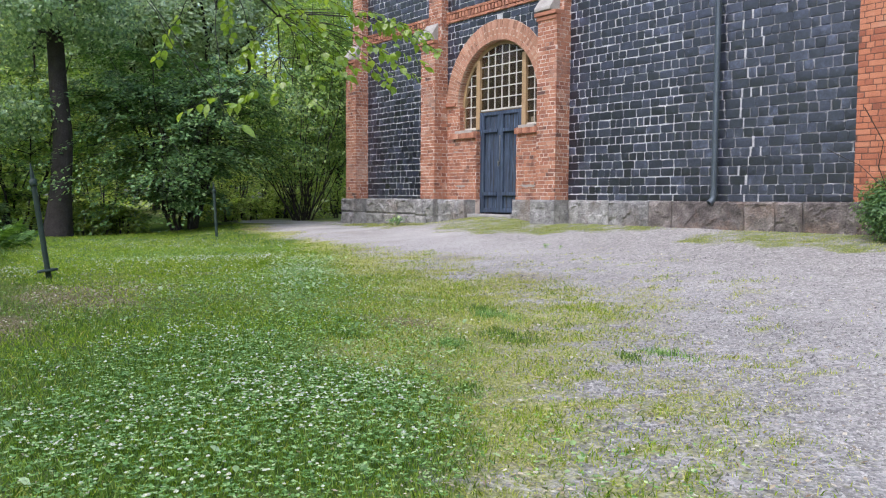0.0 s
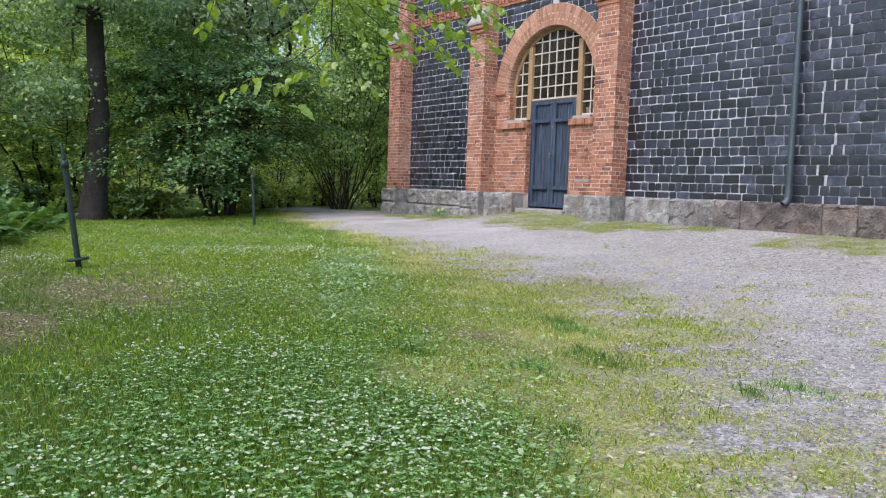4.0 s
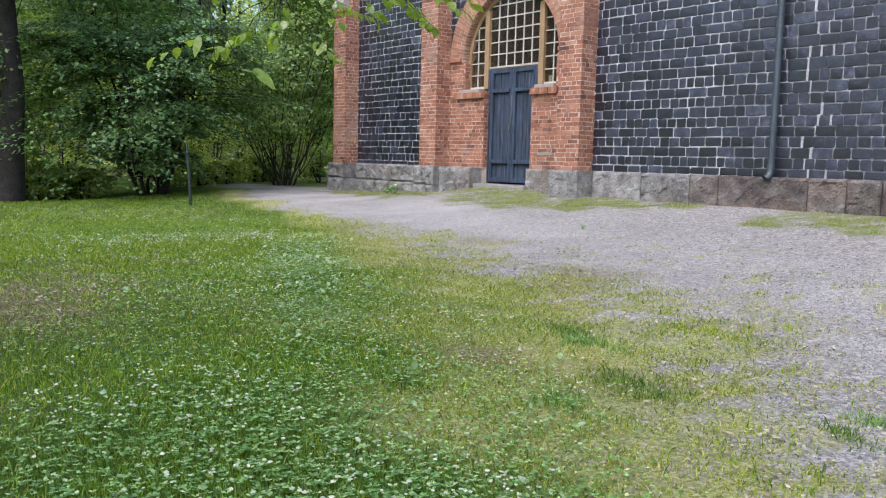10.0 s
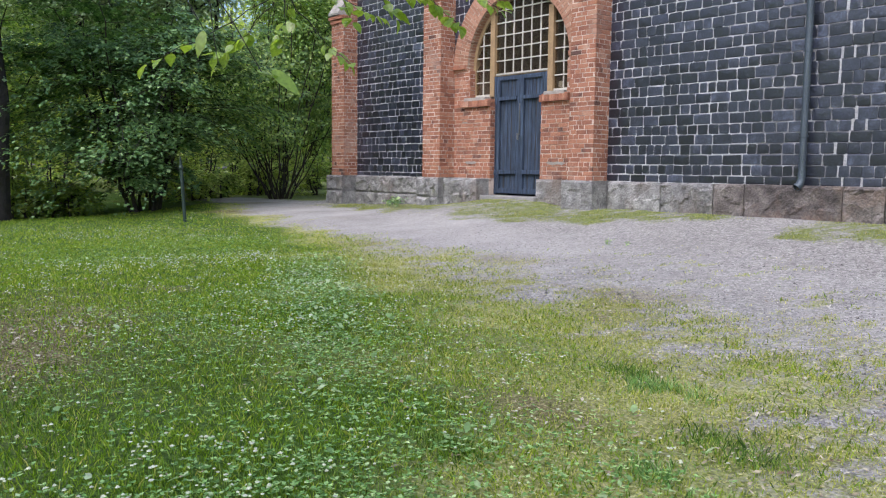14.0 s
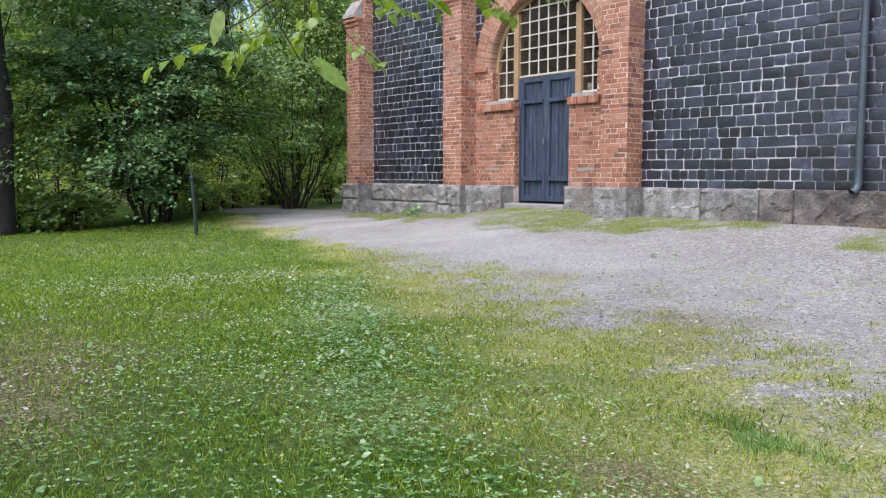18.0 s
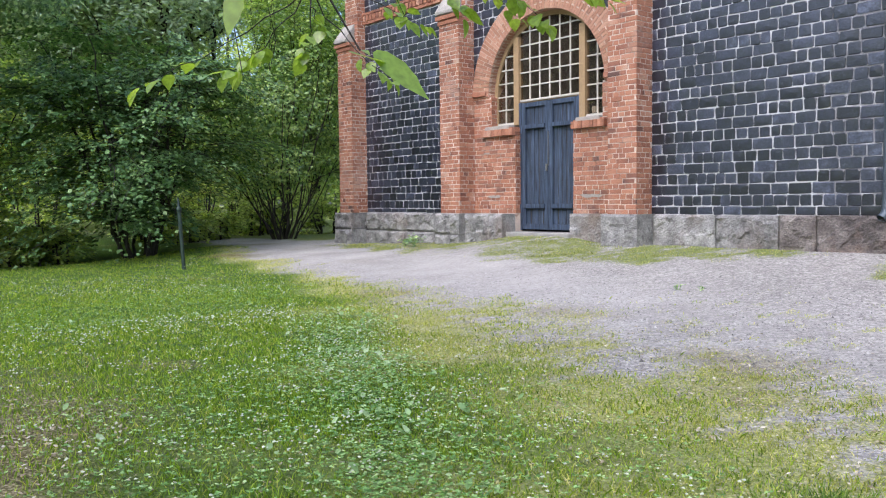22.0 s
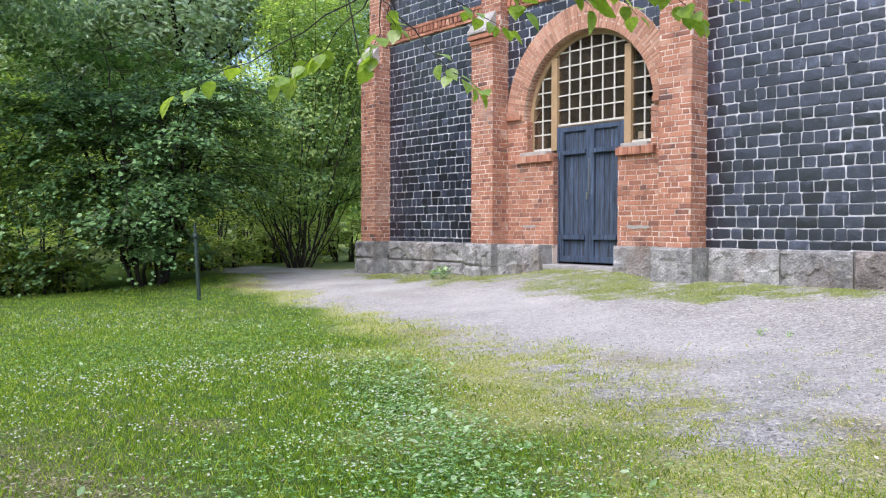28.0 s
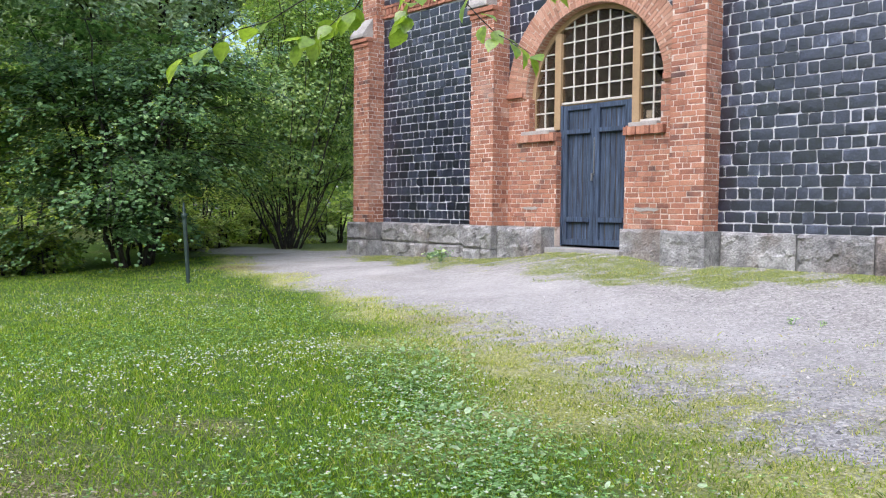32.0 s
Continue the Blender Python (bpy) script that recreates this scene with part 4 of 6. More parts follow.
def grass_share(x, y):
    """How far the ground is grown over: 1 lawn, 0 bare gravel."""
    x, y = np.asarray(x, float), np.asarray(y, float)
    n = soft_noise(x, y, 1.6, 1) * 0.55 + soft_noise(x, y, 4.5, 2) * 0.45
    e = lawn_edge(x) - y
    soft = np.interp(x, [-8, -2, 3, 6, 9, 14], [0.6, 0.9, 1.5, 2.0, 2.8, 3.6])
    lawn = np.clip((e + n * 0.6 + soft * 0.58) / soft, 0, 1)
    bare = np.clip(soft_noise(x, y, 2.7, 65) + 0.4 * soft_noise(x, y, 8.0, 66) - 0.45, 0, 1) * 1.3 * np.exp(-((e - 0.4) / 0.9) ** 2) * np.clip((x - 6.5) / 2.0, 0, 1)
    lawn = np.clip(lawn - np.clip(bare, 0, 0.5) * (1 - clover_zone(x, y)), 0, 1)
    m = soft_noise(x, y, 7.0, 3)
    f = soft_noise(x, y, 15.0, 4)
    lawn = np.clip(lawn + (0.4 * f + 0.3 * m) * np.clip(1 - np.abs(lawn - 0.5) * 2.05, 0, 1), 0, 1)
    foot = np.interp(x, [-5.4, -2, 1, 2.7, 5, 6.3], [-1.6, -2.1, -2.3, -2.6, -2.1, -1.0])
    strip = np.clip((y - foot + 0.35 * n + 0.3 * m) / 0.7, 0, 1) * np.clip((6.5 - x + 0.3 * n) / 0.5, 0, 1) * np.clip((x + 5.4) / 1.0, 0, 1)
    strip = strip * (1 - 0.5 * np.exp(-(((x - 0.9) / 0.9) ** 2)) * np.clip(-y - 0.6, 0, 1))
    strip2 = np.clip((y + 2.2 + 0.3 * n + 0.12 * m) / 0.4, 0, 1) * np.clip((x - 7.4 + 0.4 * n) / 0.5, 0, 1)
    thin = np.clip(0.35 * m + 0.5 * f + 0.3 * n - 0.06, 0, 0.5) * np.exp(-((e + 1.9) / 1.3) ** 2) * np.clip((x - 5.5) / 2.5, 0, 1)
    back = np.clip((-9.5 - x + n) / 1.5, 0, 1)
    west = np.clip((-6.6 - x) / 0.8, 0, 1) * np.clip((y + 0.9 + n * 0.3) / 0.6, 0, 1)
    s = np.clip(np.maximum.reduce([lawn, strip * np.clip(0.74 + 0.2 * n + 0.35 * m + 0.4 * f, 0.05, 1), strip2 * np.clip(0.62 + 0.2 * n + 0.3 * m + 0.35 * f, 0.05, 1), thin, back, west]), 0, 1)
    return s


_gx = np.concatenate([np.linspace(-400, -30, 14), np.linspace(-28, -8, 26), np.linspace(-7.8, 19, 330), np.linspace(20, 40, 12), np.linspace(60, 400, 10)])
_gy = np.concatenate([np.linspace(-400, -40, 12), np.linspace(-35, -15, 12), np.linspace(-14.5, 0.6, 210), np.linspace(1.5, 20, 14), np.linspace(30, 400, 12)])
_X, _Y = np.meshgrid(_gx, _gy)
_Z = ground_z(_X, _Y)
_Z = _Z + np.where(grass_share(_X, _Y) < 0.3, 0.004, 0.012) * soft_noise(_X, _Y, 9, 5)
_nx, _ny = len(_gx), len(_gy)
_i = np.arange((_ny - 1) * _nx).reshape(_ny - 1, _nx)[:, :-1].ravel()
ground = fast_mesh("ground", np.stack([_X, _Y, _Z], -1).reshape(-1, 3), np.stack([_i, _i + 1, _i + _nx + 1, _i + _nx], -1), 4, bpy.data.materials.new("yard_ground"), smooth=True)
tagged(ground, "gravel yard running into a clover lawn with worn patches", "ground", kind="structure")
_at = ground.data.attributes.new("grown", "FLOAT", "POINT")
_at.data.foreach_set("value", grass_share(_X, _Y).astype(np.float32).ravel())


def thin_side(x, y):
    """The dull, thinly grown margin of the lawn, away from the wall."""
    return np.clip((np.interp(x, [3, 7, 8.5, 10], [-10.6, -10.9, -11.4, -11.9]) - y) / 0.5, 0, 1)


def worn_share(x, y):
    """Trodden soil with leaf litter inside the lawn."""
    n = soft_noise(x, y, 2.3, 8)
    e = lawn_edge(x) - y
    w = 1.25 * np.exp(-((((x - 7.0) * 0.9 - (y + 10.85) * 0.43) / 1.9) ** 2 + (((x - 7.0) * 0.43 + (y + 10.85) * 0.9) / 0.75) ** 2)) * (1.15 + 0.5 * n) + 0.8 * np.exp(-(((x - 9.9) / 1.0) ** 2 + ((y + 11.95) / 0.4) ** 2)) * (0.7 + n) + np.clip(n - 0.45, 0, 1) * np.clip(1.2 - np.abs(e - 0.3) / 1.6, 0, 1) * 1.3
    w = w + np.exp(-(((x - 10.3) / 0.45) ** 2 + ((y + 9.0) / 0.25) ** 2)) * 0.9
    w = w + np.exp(-(((x - 11.0) / 1.5) ** 2 + ((y + 12.9) / 0.55) ** 2)) * (0.8 + 0.6 * n)
    w = w + np.exp(-(((x - 4.2) / 1.5) ** 2 + ((y + 11.85) / 0.35) ** 2)) * (0.9 + 0.6 * n)
    w = w + np.exp(-(((x - 9.2) / 1.1) ** 2 + ((y + 12.3) / 0.5) ** 2)) * (0.35 + 0.6 * n)
    w = w + np.clip(0.15 + 0.45 * soft_noise(x, y, 3.4, 48), 0, 0.5) * thin_side(x, y) * np.clip((11.0 - x) / 1.0, 0, 1) * np.clip((x - 3.0) / 2.0, 0, 1)
    w = w + np.clip(soft_noise(x, y, 3.1, 9) * 0.9 - 0.62, 0, 0.7) * np.clip((e - 0.8) / 1.0, 0, 1)
    return np.clip(w * (1 - 0.9 * clover_zone(x, y)), 0, 1)


def dry_share(x, y):
    """Thin yellowed grass towards the gravel."""
    wide = np.interp(x, [0, 4, 7, 10], [0.5, 1.0, 2.0, 2.2])
    return (1 - 0.9 * clover_zone(x, y)) * (1 - 0.6 * np.clip((y + 3.0) / 0.4, 0, 1)) * np.clip(1.35 - (lawn_edge(x) - y) / wide + 0.5 * soft_noise(x, y, 2.4, 41), 0, 1)


def olive_share(x, y):
    """Dull patches inside the lawn."""
    return np.clip(0.55 * soft_noise(x, y, 1.1, 43) + 0.45 * soft_noise(x, y, 3.6, 44) + 0.25, 0.1, 0.9) * 0.65 * np.clip((x - 4.0) / 2.5, 0.12, 1) * (1 - 0.85 * np.exp(-(((x - 11.6) / 1.7) ** 2 + ((y + 11.1) / 0.9) ** 2))) + 0.75 * thin_side(x, y) * np.clip((11.2 - x) / 1.2, 0, 1)


_at = ground.data.attributes.new("dry", "FLOAT", "POINT")
_at.data.foreach_set("value", dry_share(_X, _Y).astype(np.float32).ravel())
_at = ground.data.attributes.new("packed", "FLOAT", "POINT")
_at.data.foreach_set("value", packed_share(_X, _Y).astype(np.float32).ravel())
_at = ground.data.attributes.new("worn", "FLOAT", "POINT")
_at.data.foreach_set("value", worn_share(_X, _Y).astype(np.float32).ravel())


def ground_material(m):
    m.use_nodes = True
    n, l = m.node_tree.nodes, m.node_tree.links
    b = n["Principled BSDF"]
    b.inputs["Roughness"].default_value, b.inputs["Specular IOR Level"].default_value = 0.95, 0.2
    geo = n.new("ShaderNodeNewGeometry")
    def tex(scale, detail=6):
        t = n.new("ShaderNodeTexNoise")
        t.inputs["Scale"].default_value, t.inputs["Detail"].default_value = scale, detail
        l.new(geo.outputs["Position"], t.inputs["Vector"])
        return t.outputs["Fac"]
    def ramp(src, stops):
        r = n.new("ShaderNodeValToRGB")
        while len(r.color_ramp.elements) < len(stops):
            r.color_ramp.elements.new(0.5)
        for e, (p, c) in zip(r.color_ramp.elements, stops):
            e.position, e.color = p, (*c, 1)
        l.new(src, r.inputs["Fac"])
        return r.outputs["Color"]
    vor = n.new("ShaderNodeTexVoronoi")
    vor.inputs["Scale"].default_value = 55
    l.new(geo.outputs["Position"], vor.inputs["Vector"])
    coarse = n.new("ShaderNodeTexVoronoi")
    coarse.inputs["Scale"].default_value = 24
    l.new(geo.outputs["Position"], coarse.inputs["Vector"])
    packed = n.new("ShaderNodeAttribute")
    packed.attribute_name = "packed"
    def blend(fac, a, b):
        m = n.new("ShaderNodeMix")
        m.data_type = "RGBA"
        if isinstance(fac, float):
            m.inputs["Factor"].default_value = fac
        else:
            l.new(fac, m.inputs["Factor"])
        l.new(a, m.inputs["A"])
        l.new(b, m.inputs["B"])
        return m.outputs["Result"]
    fine_stones = ramp(vor.outputs["Color"], [(0.1, (0.06, 0.056, 0.051)), (0.5, (0.275, 0.26, 0.24)), (0.9, (0.62, 0.59, 0.55))])
    big_stones = ramp(coarse.outputs["Color"], [(0.1, (0.045, 0.042, 0.038)), (0.5, (0.235, 0.222, 0.205)), (0.95, (0.6, 0.57, 0.53))])
    stones = blend(0.4, fine_stones, big_stones)
    dust = ramp(tex(0.9, 9), [(0.3, (0.31, 0.3, 0.28)), (0.7, (0.5, 0.483, 0.455))])
    loose = blend(0.2, stones, dust)
    gr = n.new("ShaderNodeMix")
    gr.data_type = "RGBA"
    l.new(packed.outputs["Fac"], gr.inputs["Factor"])
    l.new(loose, gr.inputs["A"])
    l.new(blend(0.68, stones, dust), gr.inputs["B"])
    soil = ramp(tex(30), [(0.3, (0.026, 0.055, 0.008)), (0.52, (0.07, 0.13, 0.018)), (0.75, (0.15, 0.23, 0.035))])
    straw = ramp(tex(40), [(0.3, (0.16, 0.165, 0.05)), (0.5, (0.33, 0.335, 0.12)), (0.7, (0.52, 0.5, 0.28))])
    dry = n.new("ShaderNodeAttribute")
    dry.attribute_name = "dry"
    sd = n.new("ShaderNodeMix")
    sd.data_type = "RGBA"
    l.new(dry.outputs["Fac"], sd.inputs["Factor"])
    l.new(soil, sd.inputs["A"])
    l.new(straw, sd.inputs["B"])
    soil = sd.outputs["Result"]
    grown = n.new("ShaderNodeAttribute")
    grown.attribute_name = "grown"
    add = n.new("ShaderNodeMath")
    add.operation = "MULTIPLY_ADD"
    l.new(tex(22), add.inputs[0])
    add.inputs[1].default_value = 1.5
    sub = n.new("ShaderNodeMath")
    sub.operation = "SUBTRACT"
    l.new(grown.outputs["Fac"], sub.inputs[0])
    sub.inputs[1].default_value = 0.75
    l.new(sub.outputs[0], add.inputs[2])
    cl = n.new("ShaderNodeMapRange")
    cl.inputs["From Min"].default_value, cl.inputs["From Max"].default_value = 0.18, 0.85
    l.new(add.outputs[0], cl.inputs["Value"])
    mx = n.new("ShaderNodeMix")
    mx.data_type = "RGBA"
    l.new(cl.outputs["Result"], mx.inputs["Factor"])
    l.new(gr.outputs["Result"], mx.inputs["A"])
    l.new(soil, mx.inputs["B"])
    worn = n.new("ShaderNodeAttribute")
    worn.attribute_name = "worn"
    litter = ramp(tex(60, 3), [(0.3, (0.06, 0.05, 0.02)), (0.5, (0.16, 0.135, 0.06)), (0.68, (0.4, 0.35, 0.2))])
    mx2 = n.new("ShaderNodeMix")
    mx2.data_type = "RGBA"
    l.new(worn.outputs["Fac"], mx2.inputs["Factor"])
    l.new(mx.outputs["Result"], mx2.inputs["A"])
    l.new(litter, mx2.inputs["B"])
    l.new(mx2.outputs["Result"], b.inputs["Base Color"])
    bp = n.new("ShaderNodeBump")
    bp.inputs["Strength"].default_value, bp.inputs["Distance"].default_value = 0.8, 0.016
    l.new(vor.outputs["Distance"], bp.inputs["Height"])
    l.new(bp.outputs["Normal"], b.inputs["Normal"])


ground_material(ground.data.materials[0])


# ---------------------------------------------------------------- grass, clover, gravel
def scatter(n, x0, x1, y0, y1, weight, seed):
    r = np.random.default_rng(seed)
    x, y = r.uniform(x0, x1, n), r.uniform(y0, y1, n)
    k = r.random(n) < weight(x, y)
    return x[k], y[k], r


def blades(name, x, y, r, h0, h1, w, material, label, lean=0.5):
    n = len(x)
    z = ground_z(x, y) - 0.01
    a = r.uniform(0, 2 * np.pi, n)
    h = r.uniform(h0, h1, n)
    ln = r.uniform(0.1, lean, n) * h
    b = a + r.uniform(-1.5, 1.5, n)
    ux, uy = np.cos(a) * w, np.sin(a) * w
    p = np.stack([x, y, z], -1)
    u = np.stack([ux, uy, 0 * ux], -1)
    mid = p + np.stack([np.cos(b) * ln * 0.4, np.sin(b) * ln * 0.4, h * 0.6], -1)
    tip = p + np.stack([np.cos(b) * ln, np.sin(b) * ln, h], -1)
    v = np.stack([p - u, p + u, mid + u * 0.7, tip, mid - u * 0.7], 1).reshape(-1, 3)
    o = np.arange(n)[:, None] * 5
    ob = fast_mesh(name, v, o + np.array([[0, 1, 2, 3, 4]]), 5, material)
    return tagged(ob, label, "grass", kind="stuff")


def view_weight(x, y):
    """Sparser with distance from the part of the lawn that the walk passes."""
    d = np.hypot((x - 9.5) * 0.85, y + 10.6)
    return np.clip(1.45 - d / 8.5, 0.2, 1.0)


_x, _y, _rr = scatter(760000, -7, 15.5, -13.6, -2.5, lambda x, y: view_weight(x, y) * np.clip(grass_share(x, y) * 1.25 - 0.02, 0, 1) ** 1.1 * (1 - 0.68 * worn_share(x, y)), 11)
_dry = dry_share(_x, _y) * np.clip(0.78 + 0.35 * soft_noise(_x, _y, 3.3, 46), 0.25, 1) > _rr.random(len(_x))
_dull = ~_dry & (olive_share(_x, _y) > _rr.random(len(_x)))
blades("grass", _x[_dull], _y[_dull], _rr, 0.02, 0.05, 0.0032, M_GRASS_OLIVE, "dull olive grass in worn parts of the lawn", 1.3)
_green = ~_dry & ~_dull
blades("grass", _x[_green], _y[_green], _rr, 0.02, 0.056, 0.0038, M_GRASS, "short green lawn grass growing between clover", 1.3)
blades("grass", _x[_dry], _y[_dry], _rr, 0.012, 0.042, 0.0032, M_GRASS_DRY, "thin yellow-green grass along the edge of the gravel", 1.2)
_x, _y, _rr = scatter(120000, 5.0, 14.5, -13.4, -9.6, lambda x, y: np.clip(0.75 * clover_zone(x, y) + 0.5 * np.clip(soft_noise(x, y, 1.8, 64) + 0.1, 0, 1) * np.clip((-10.3 - y) / 0.8, 0, 1), 0, 1) * (1 - worn_share(x, y)), 26)
blades("grass", _x, _y, _rr, 0.03, 0.095, 0.003, M_GRASS_LONG, "longer grass growing through the clover", 0.9)
_x, _y, _rr = scatter(34000, 3.0, 14.5, -13.2, -5, lambda x, y: np.clip(1.1 - np.abs(grass_share(x, y) - 0.45) * 2.2 + worn_share(x, y), 0.1, 0.9) * view_weight(x, y), 16)
_n = len(_x)
_a, _s = _rr.uniform(0, 6.28, _n), _rr.uniform(0.006, 0.022, _n)
_c = np.stack([_x, _y, ground_z(_x, _y) + _rr.uniform(0.008, 0.03, _n)], -1)
_d = np.stack([np.cos(_a), np.sin(_a), _rr.uniform(-0.4, 0.4, _n)], -1) * _s[:, None]
_e = np.stack([-np.sin(_a), np.cos(_a), _rr.uniform(-0.4, 0.4, _n)], -1) * _s[:, None] * 0.5
tagged(fast_mesh("leaf_litter", np.stack([_c - _d, _c - _e, _c + _d, _c + _e], 1), np.arange(4 * _n), 4, M_LITTER), "pale dry leaf litter lying in the grass", "leaf litter", kind="stuff")
_x, _y, _rr = scatter(90000, -5.6, 12.0, -2.8, -0.25, lambda x, y: 0.8 * grass_share(x, y) ** 1.5, 12)
blades("grass", _x, _y, _rr, 0.01, 0.04, 0.004, M_CREEP, "thin grass strip along the foot of the wall", 1.2)


def clover_weight(x, y):
    n = soft_noise(x, y, 1.3, 21)
    e = lawn_edge(x) - y
    base = np.clip((e - 1.1 + n * 0.9) / 1.2, 0, 1) * np.clip(0.1 + 0.5 * n, 0.03, 0.45)
    return np.clip(base + 0.75 * clover_zone(x, y) + 0.8 * pale_zone(x, y), 0, 1) * (1 - 0.8 * worn_share(x, y)) * view_weight(x, y)


_x, _y, _rr = scatter(170000, -3, 14.5, -13.6, -5.0, clover_weight, 13)
_n = len(_x)
_h = _rr.uniform(0.03, 0.07, _n)
_c = np.stack([_x, _y, ground_z(_x, _y) + _h], -1)
_a = _rr.uniform(0, 6.28, _n)
_vv = []
for k in range(3):
    a = _a + k * 2.094
    s = _rr.uniform(0.008, 0.0175, _n)
    d = np.stack([np.cos(a), np.sin(a), 0.25 + 0 * a], -1) * s[:, None]
    e = np.stack([-np.sin(a), np.cos(a), 0 * a], -1) * s[:, None] * 0.62
    _vv.append(np.stack([_c, _c + d * 0.7 + e, _c + d * 1.5, _c + d * 0.7 - e], 1))
_v = np.stack(_vv, 1).reshape(-1, 3)
tagged(fast_mesh("clover", _v, np.arange(len(_v)), 4, M_CLOVER), "clover leaves spread over the lawn", "clover", kind="stuff")


_x, _y, _rr = scatter(15000, 2, 14, -13.4, -6.0, lambda x, y: np.clip(0.12 * clover_weight(x, y) + 0.75 * pale_zone(x, y) * view_weight(x, y), 0, 1), 18)
_n = len(_x)
_a, _s = _rr.uniform(0, 6.28, _n), _rr.uniform(0.022, 0.055, _n)
_c = np.stack([_x, _y, ground_z(_x, _y) + _rr.uniform(0.02, 0.06, _n)], -1)
_d = np.stack([np.cos(_a), np.sin(_a), _rr.uniform(0.1, 0.9, _n)], -1) * _s[:, None]
_e = np.stack([-np.sin(_a), np.cos(_a), _rr.uniform(-0.3, 0.3, _n)], -1) * _s[:, None] * _rr.uniform(0.28, 0.5, _n)[:, None]
tagged(fast_mesh("broad_leaves", np.stack([_c, _c + _d * 0.4 + _e, _c + _d * 0.8 + _e * 0.7, _c + _d * 1.1 - np.array([0, 0, 0.008]), _c + _d * 0.8 - _e * 0.7, _c + _d * 0.4 - _e], 1), np.arange(6 * _n), 6, M_BROAD), "pale broad leaves of plantain and dandelion in the lawn", "plants", kind="stuff")


_x, _y, _rr = scatter(270000, 2, 15, -13.4, -4.5, lambda x, y: np.clip(dry_share(x, y) * np.clip(grass_share(x, y) * 1.5, 0, 1) ** 1.3, 0, 1) * view_weight(x, y), 17)
_n = len(_x)
_a, _s = _rr.uniform(0, 6.28, _n), _rr.uniform(0.004, 0.011, _n)
_c = np.stack([_x, _y, ground_z(_x, _y) + _rr.uniform(0.006, 0.024, _n)], -1)
_d = np.stack([np.cos(_a), np.sin(_a), _rr.uniform(-0.4, 0.4, _n)], -1) * _s[:, None]
_e = np.stack([-np.sin(_a), np.cos(_a), _rr.uniform(-0.5, 0.5, _n)], -1) * _s[:, None] * 0.55
tagged(fast_mesh("creeping_weeds", np.stack([_c - _d, _c - _e, _c + _d, _c + _e], 1), np.arange(4 * _n), 4, M_CREEP), "low yellow-green creeping weeds on trodden ground", "plants", kind="stuff")


def flower_weight(x, y):
    return np.clip(0.25 * clover_weight(x, y) * np.clip(0.3 + soft_noise(x, y, 2.2, 31), 0.03, 1) + clover_zone(x, y) * np.clip(0.6 + 0.6 * soft_noise(x, y, 3.0, 32), 0.1, 1) * view_weight(x, y) + 0.4 * pale_zone(x, y), 0, 1)


_x, _y, _rr = scatter(7500, -4, 14, -13.5, -4.5, flower_weight, 14)
_fx, _fy, _ = scatter(3000, -4, 8, -10.5, -4.2, lambda x, y: np.clip((lawn_edge(x) - y - 0.3) / 0.6, 0, 1) * np.clip(0.3 + 0.7 * soft_noise(x, y, 1.6, 35), 0.02, 0.8), 19)
_gx2, _gy2, _ = scatter(6500, 3.0, 12.5, -12.6, -6.6, lambda x, y: np.clip((lawn_edge(x) - y - 0.7) / 1.2, 0, 1) * np.clip(0.3 + 0.6 * soft_noise(x, y, 1.9, 36), 0.03, 0.8) * np.interp(x, [4, 5.5, 8.5, 10], [1, 0.35, 0.45, 1]) * (1 - worn_share(x, y)), 20)
_x, _y = np.concatenate([_x, _fx, _gx2]), np.concatenate([_y, _fy, _gy2])
_k = _rr.integers(1, 5, len(_x))
_x, _y = np.repeat(_x, _k), np.repeat(_y, _k)
_x, _y = _x + _rr.normal(0, 0.035, len(_x)), _y + _rr.normal(0, 0.035, len(_x))
_bv = np.array([(1, 0, -0.2), (0.3, 0.95, 0), (-0.8, 0.58, -0.2), (-0.8, -0.58, 0), (0.3, -0.95, -0.2), (0.1, 0, 0.9)])
_bf = np.array([(i, (i + 1) % 5, 5) for i in range(5)])
_n = len(_x)
_s = _rr.uniform(0.0045, 0.011, _n) * (1 + 0.12 * clover_zone(_x, _y))
_c = np.stack([_x, _y, ground_z(_x, _y) + _rr.uniform(0.05, 0.1, _n)], -1)
_v = (_c[:, None] + _bv[None] * _rr.uniform(0.65, 1.2, (_n, len(_bv), 1)) * _s[:, None, None] * np.array([1, 1, 0.75])).reshape(-1, 3)
_q = (np.arange(_n)[:, None, None] * len(_bv) + _bf[None]).reshape(-1)
tagged(fast_mesh("clover_flowers", _v, _q, 3, M_FLOWER), "small white clover flower heads in the lawn", "flowers", kind="stuff")

# loose gravel
_x, _y, _rr = scatter(190000, 3, 17, -13, -2, lambda x, y: np.clip(1 - grass_share(x, y) * 1.2, 0.0, 1) * np.clip(1.25 - np.hypot(x - 12, y + 10) / 9, 0.1, 1), 15)
_n = len(_x)
_o = np.array([(1, 0, -0.25), (-1, 0, -0.25), (0, 1, -0.25), (0, -1, -0.25), (0.1, 0, 0.7)], float)
_of = np.array([(0, 2, 4), (2, 1, 4), (1, 3, 4), (3, 0, 4)])
_s = _rr.gamma(2.4, 0.0017, _n) + 0.002
_c = np.stack([_x, _y, ground_z(_x, _y) + _s * 0.2], -1)
_rt = _rr.uniform(0, 6.28, _n)
_ox = _o[None, :, :] * _rr.uniform(0.7, 1.3, (_n, 5, 1))
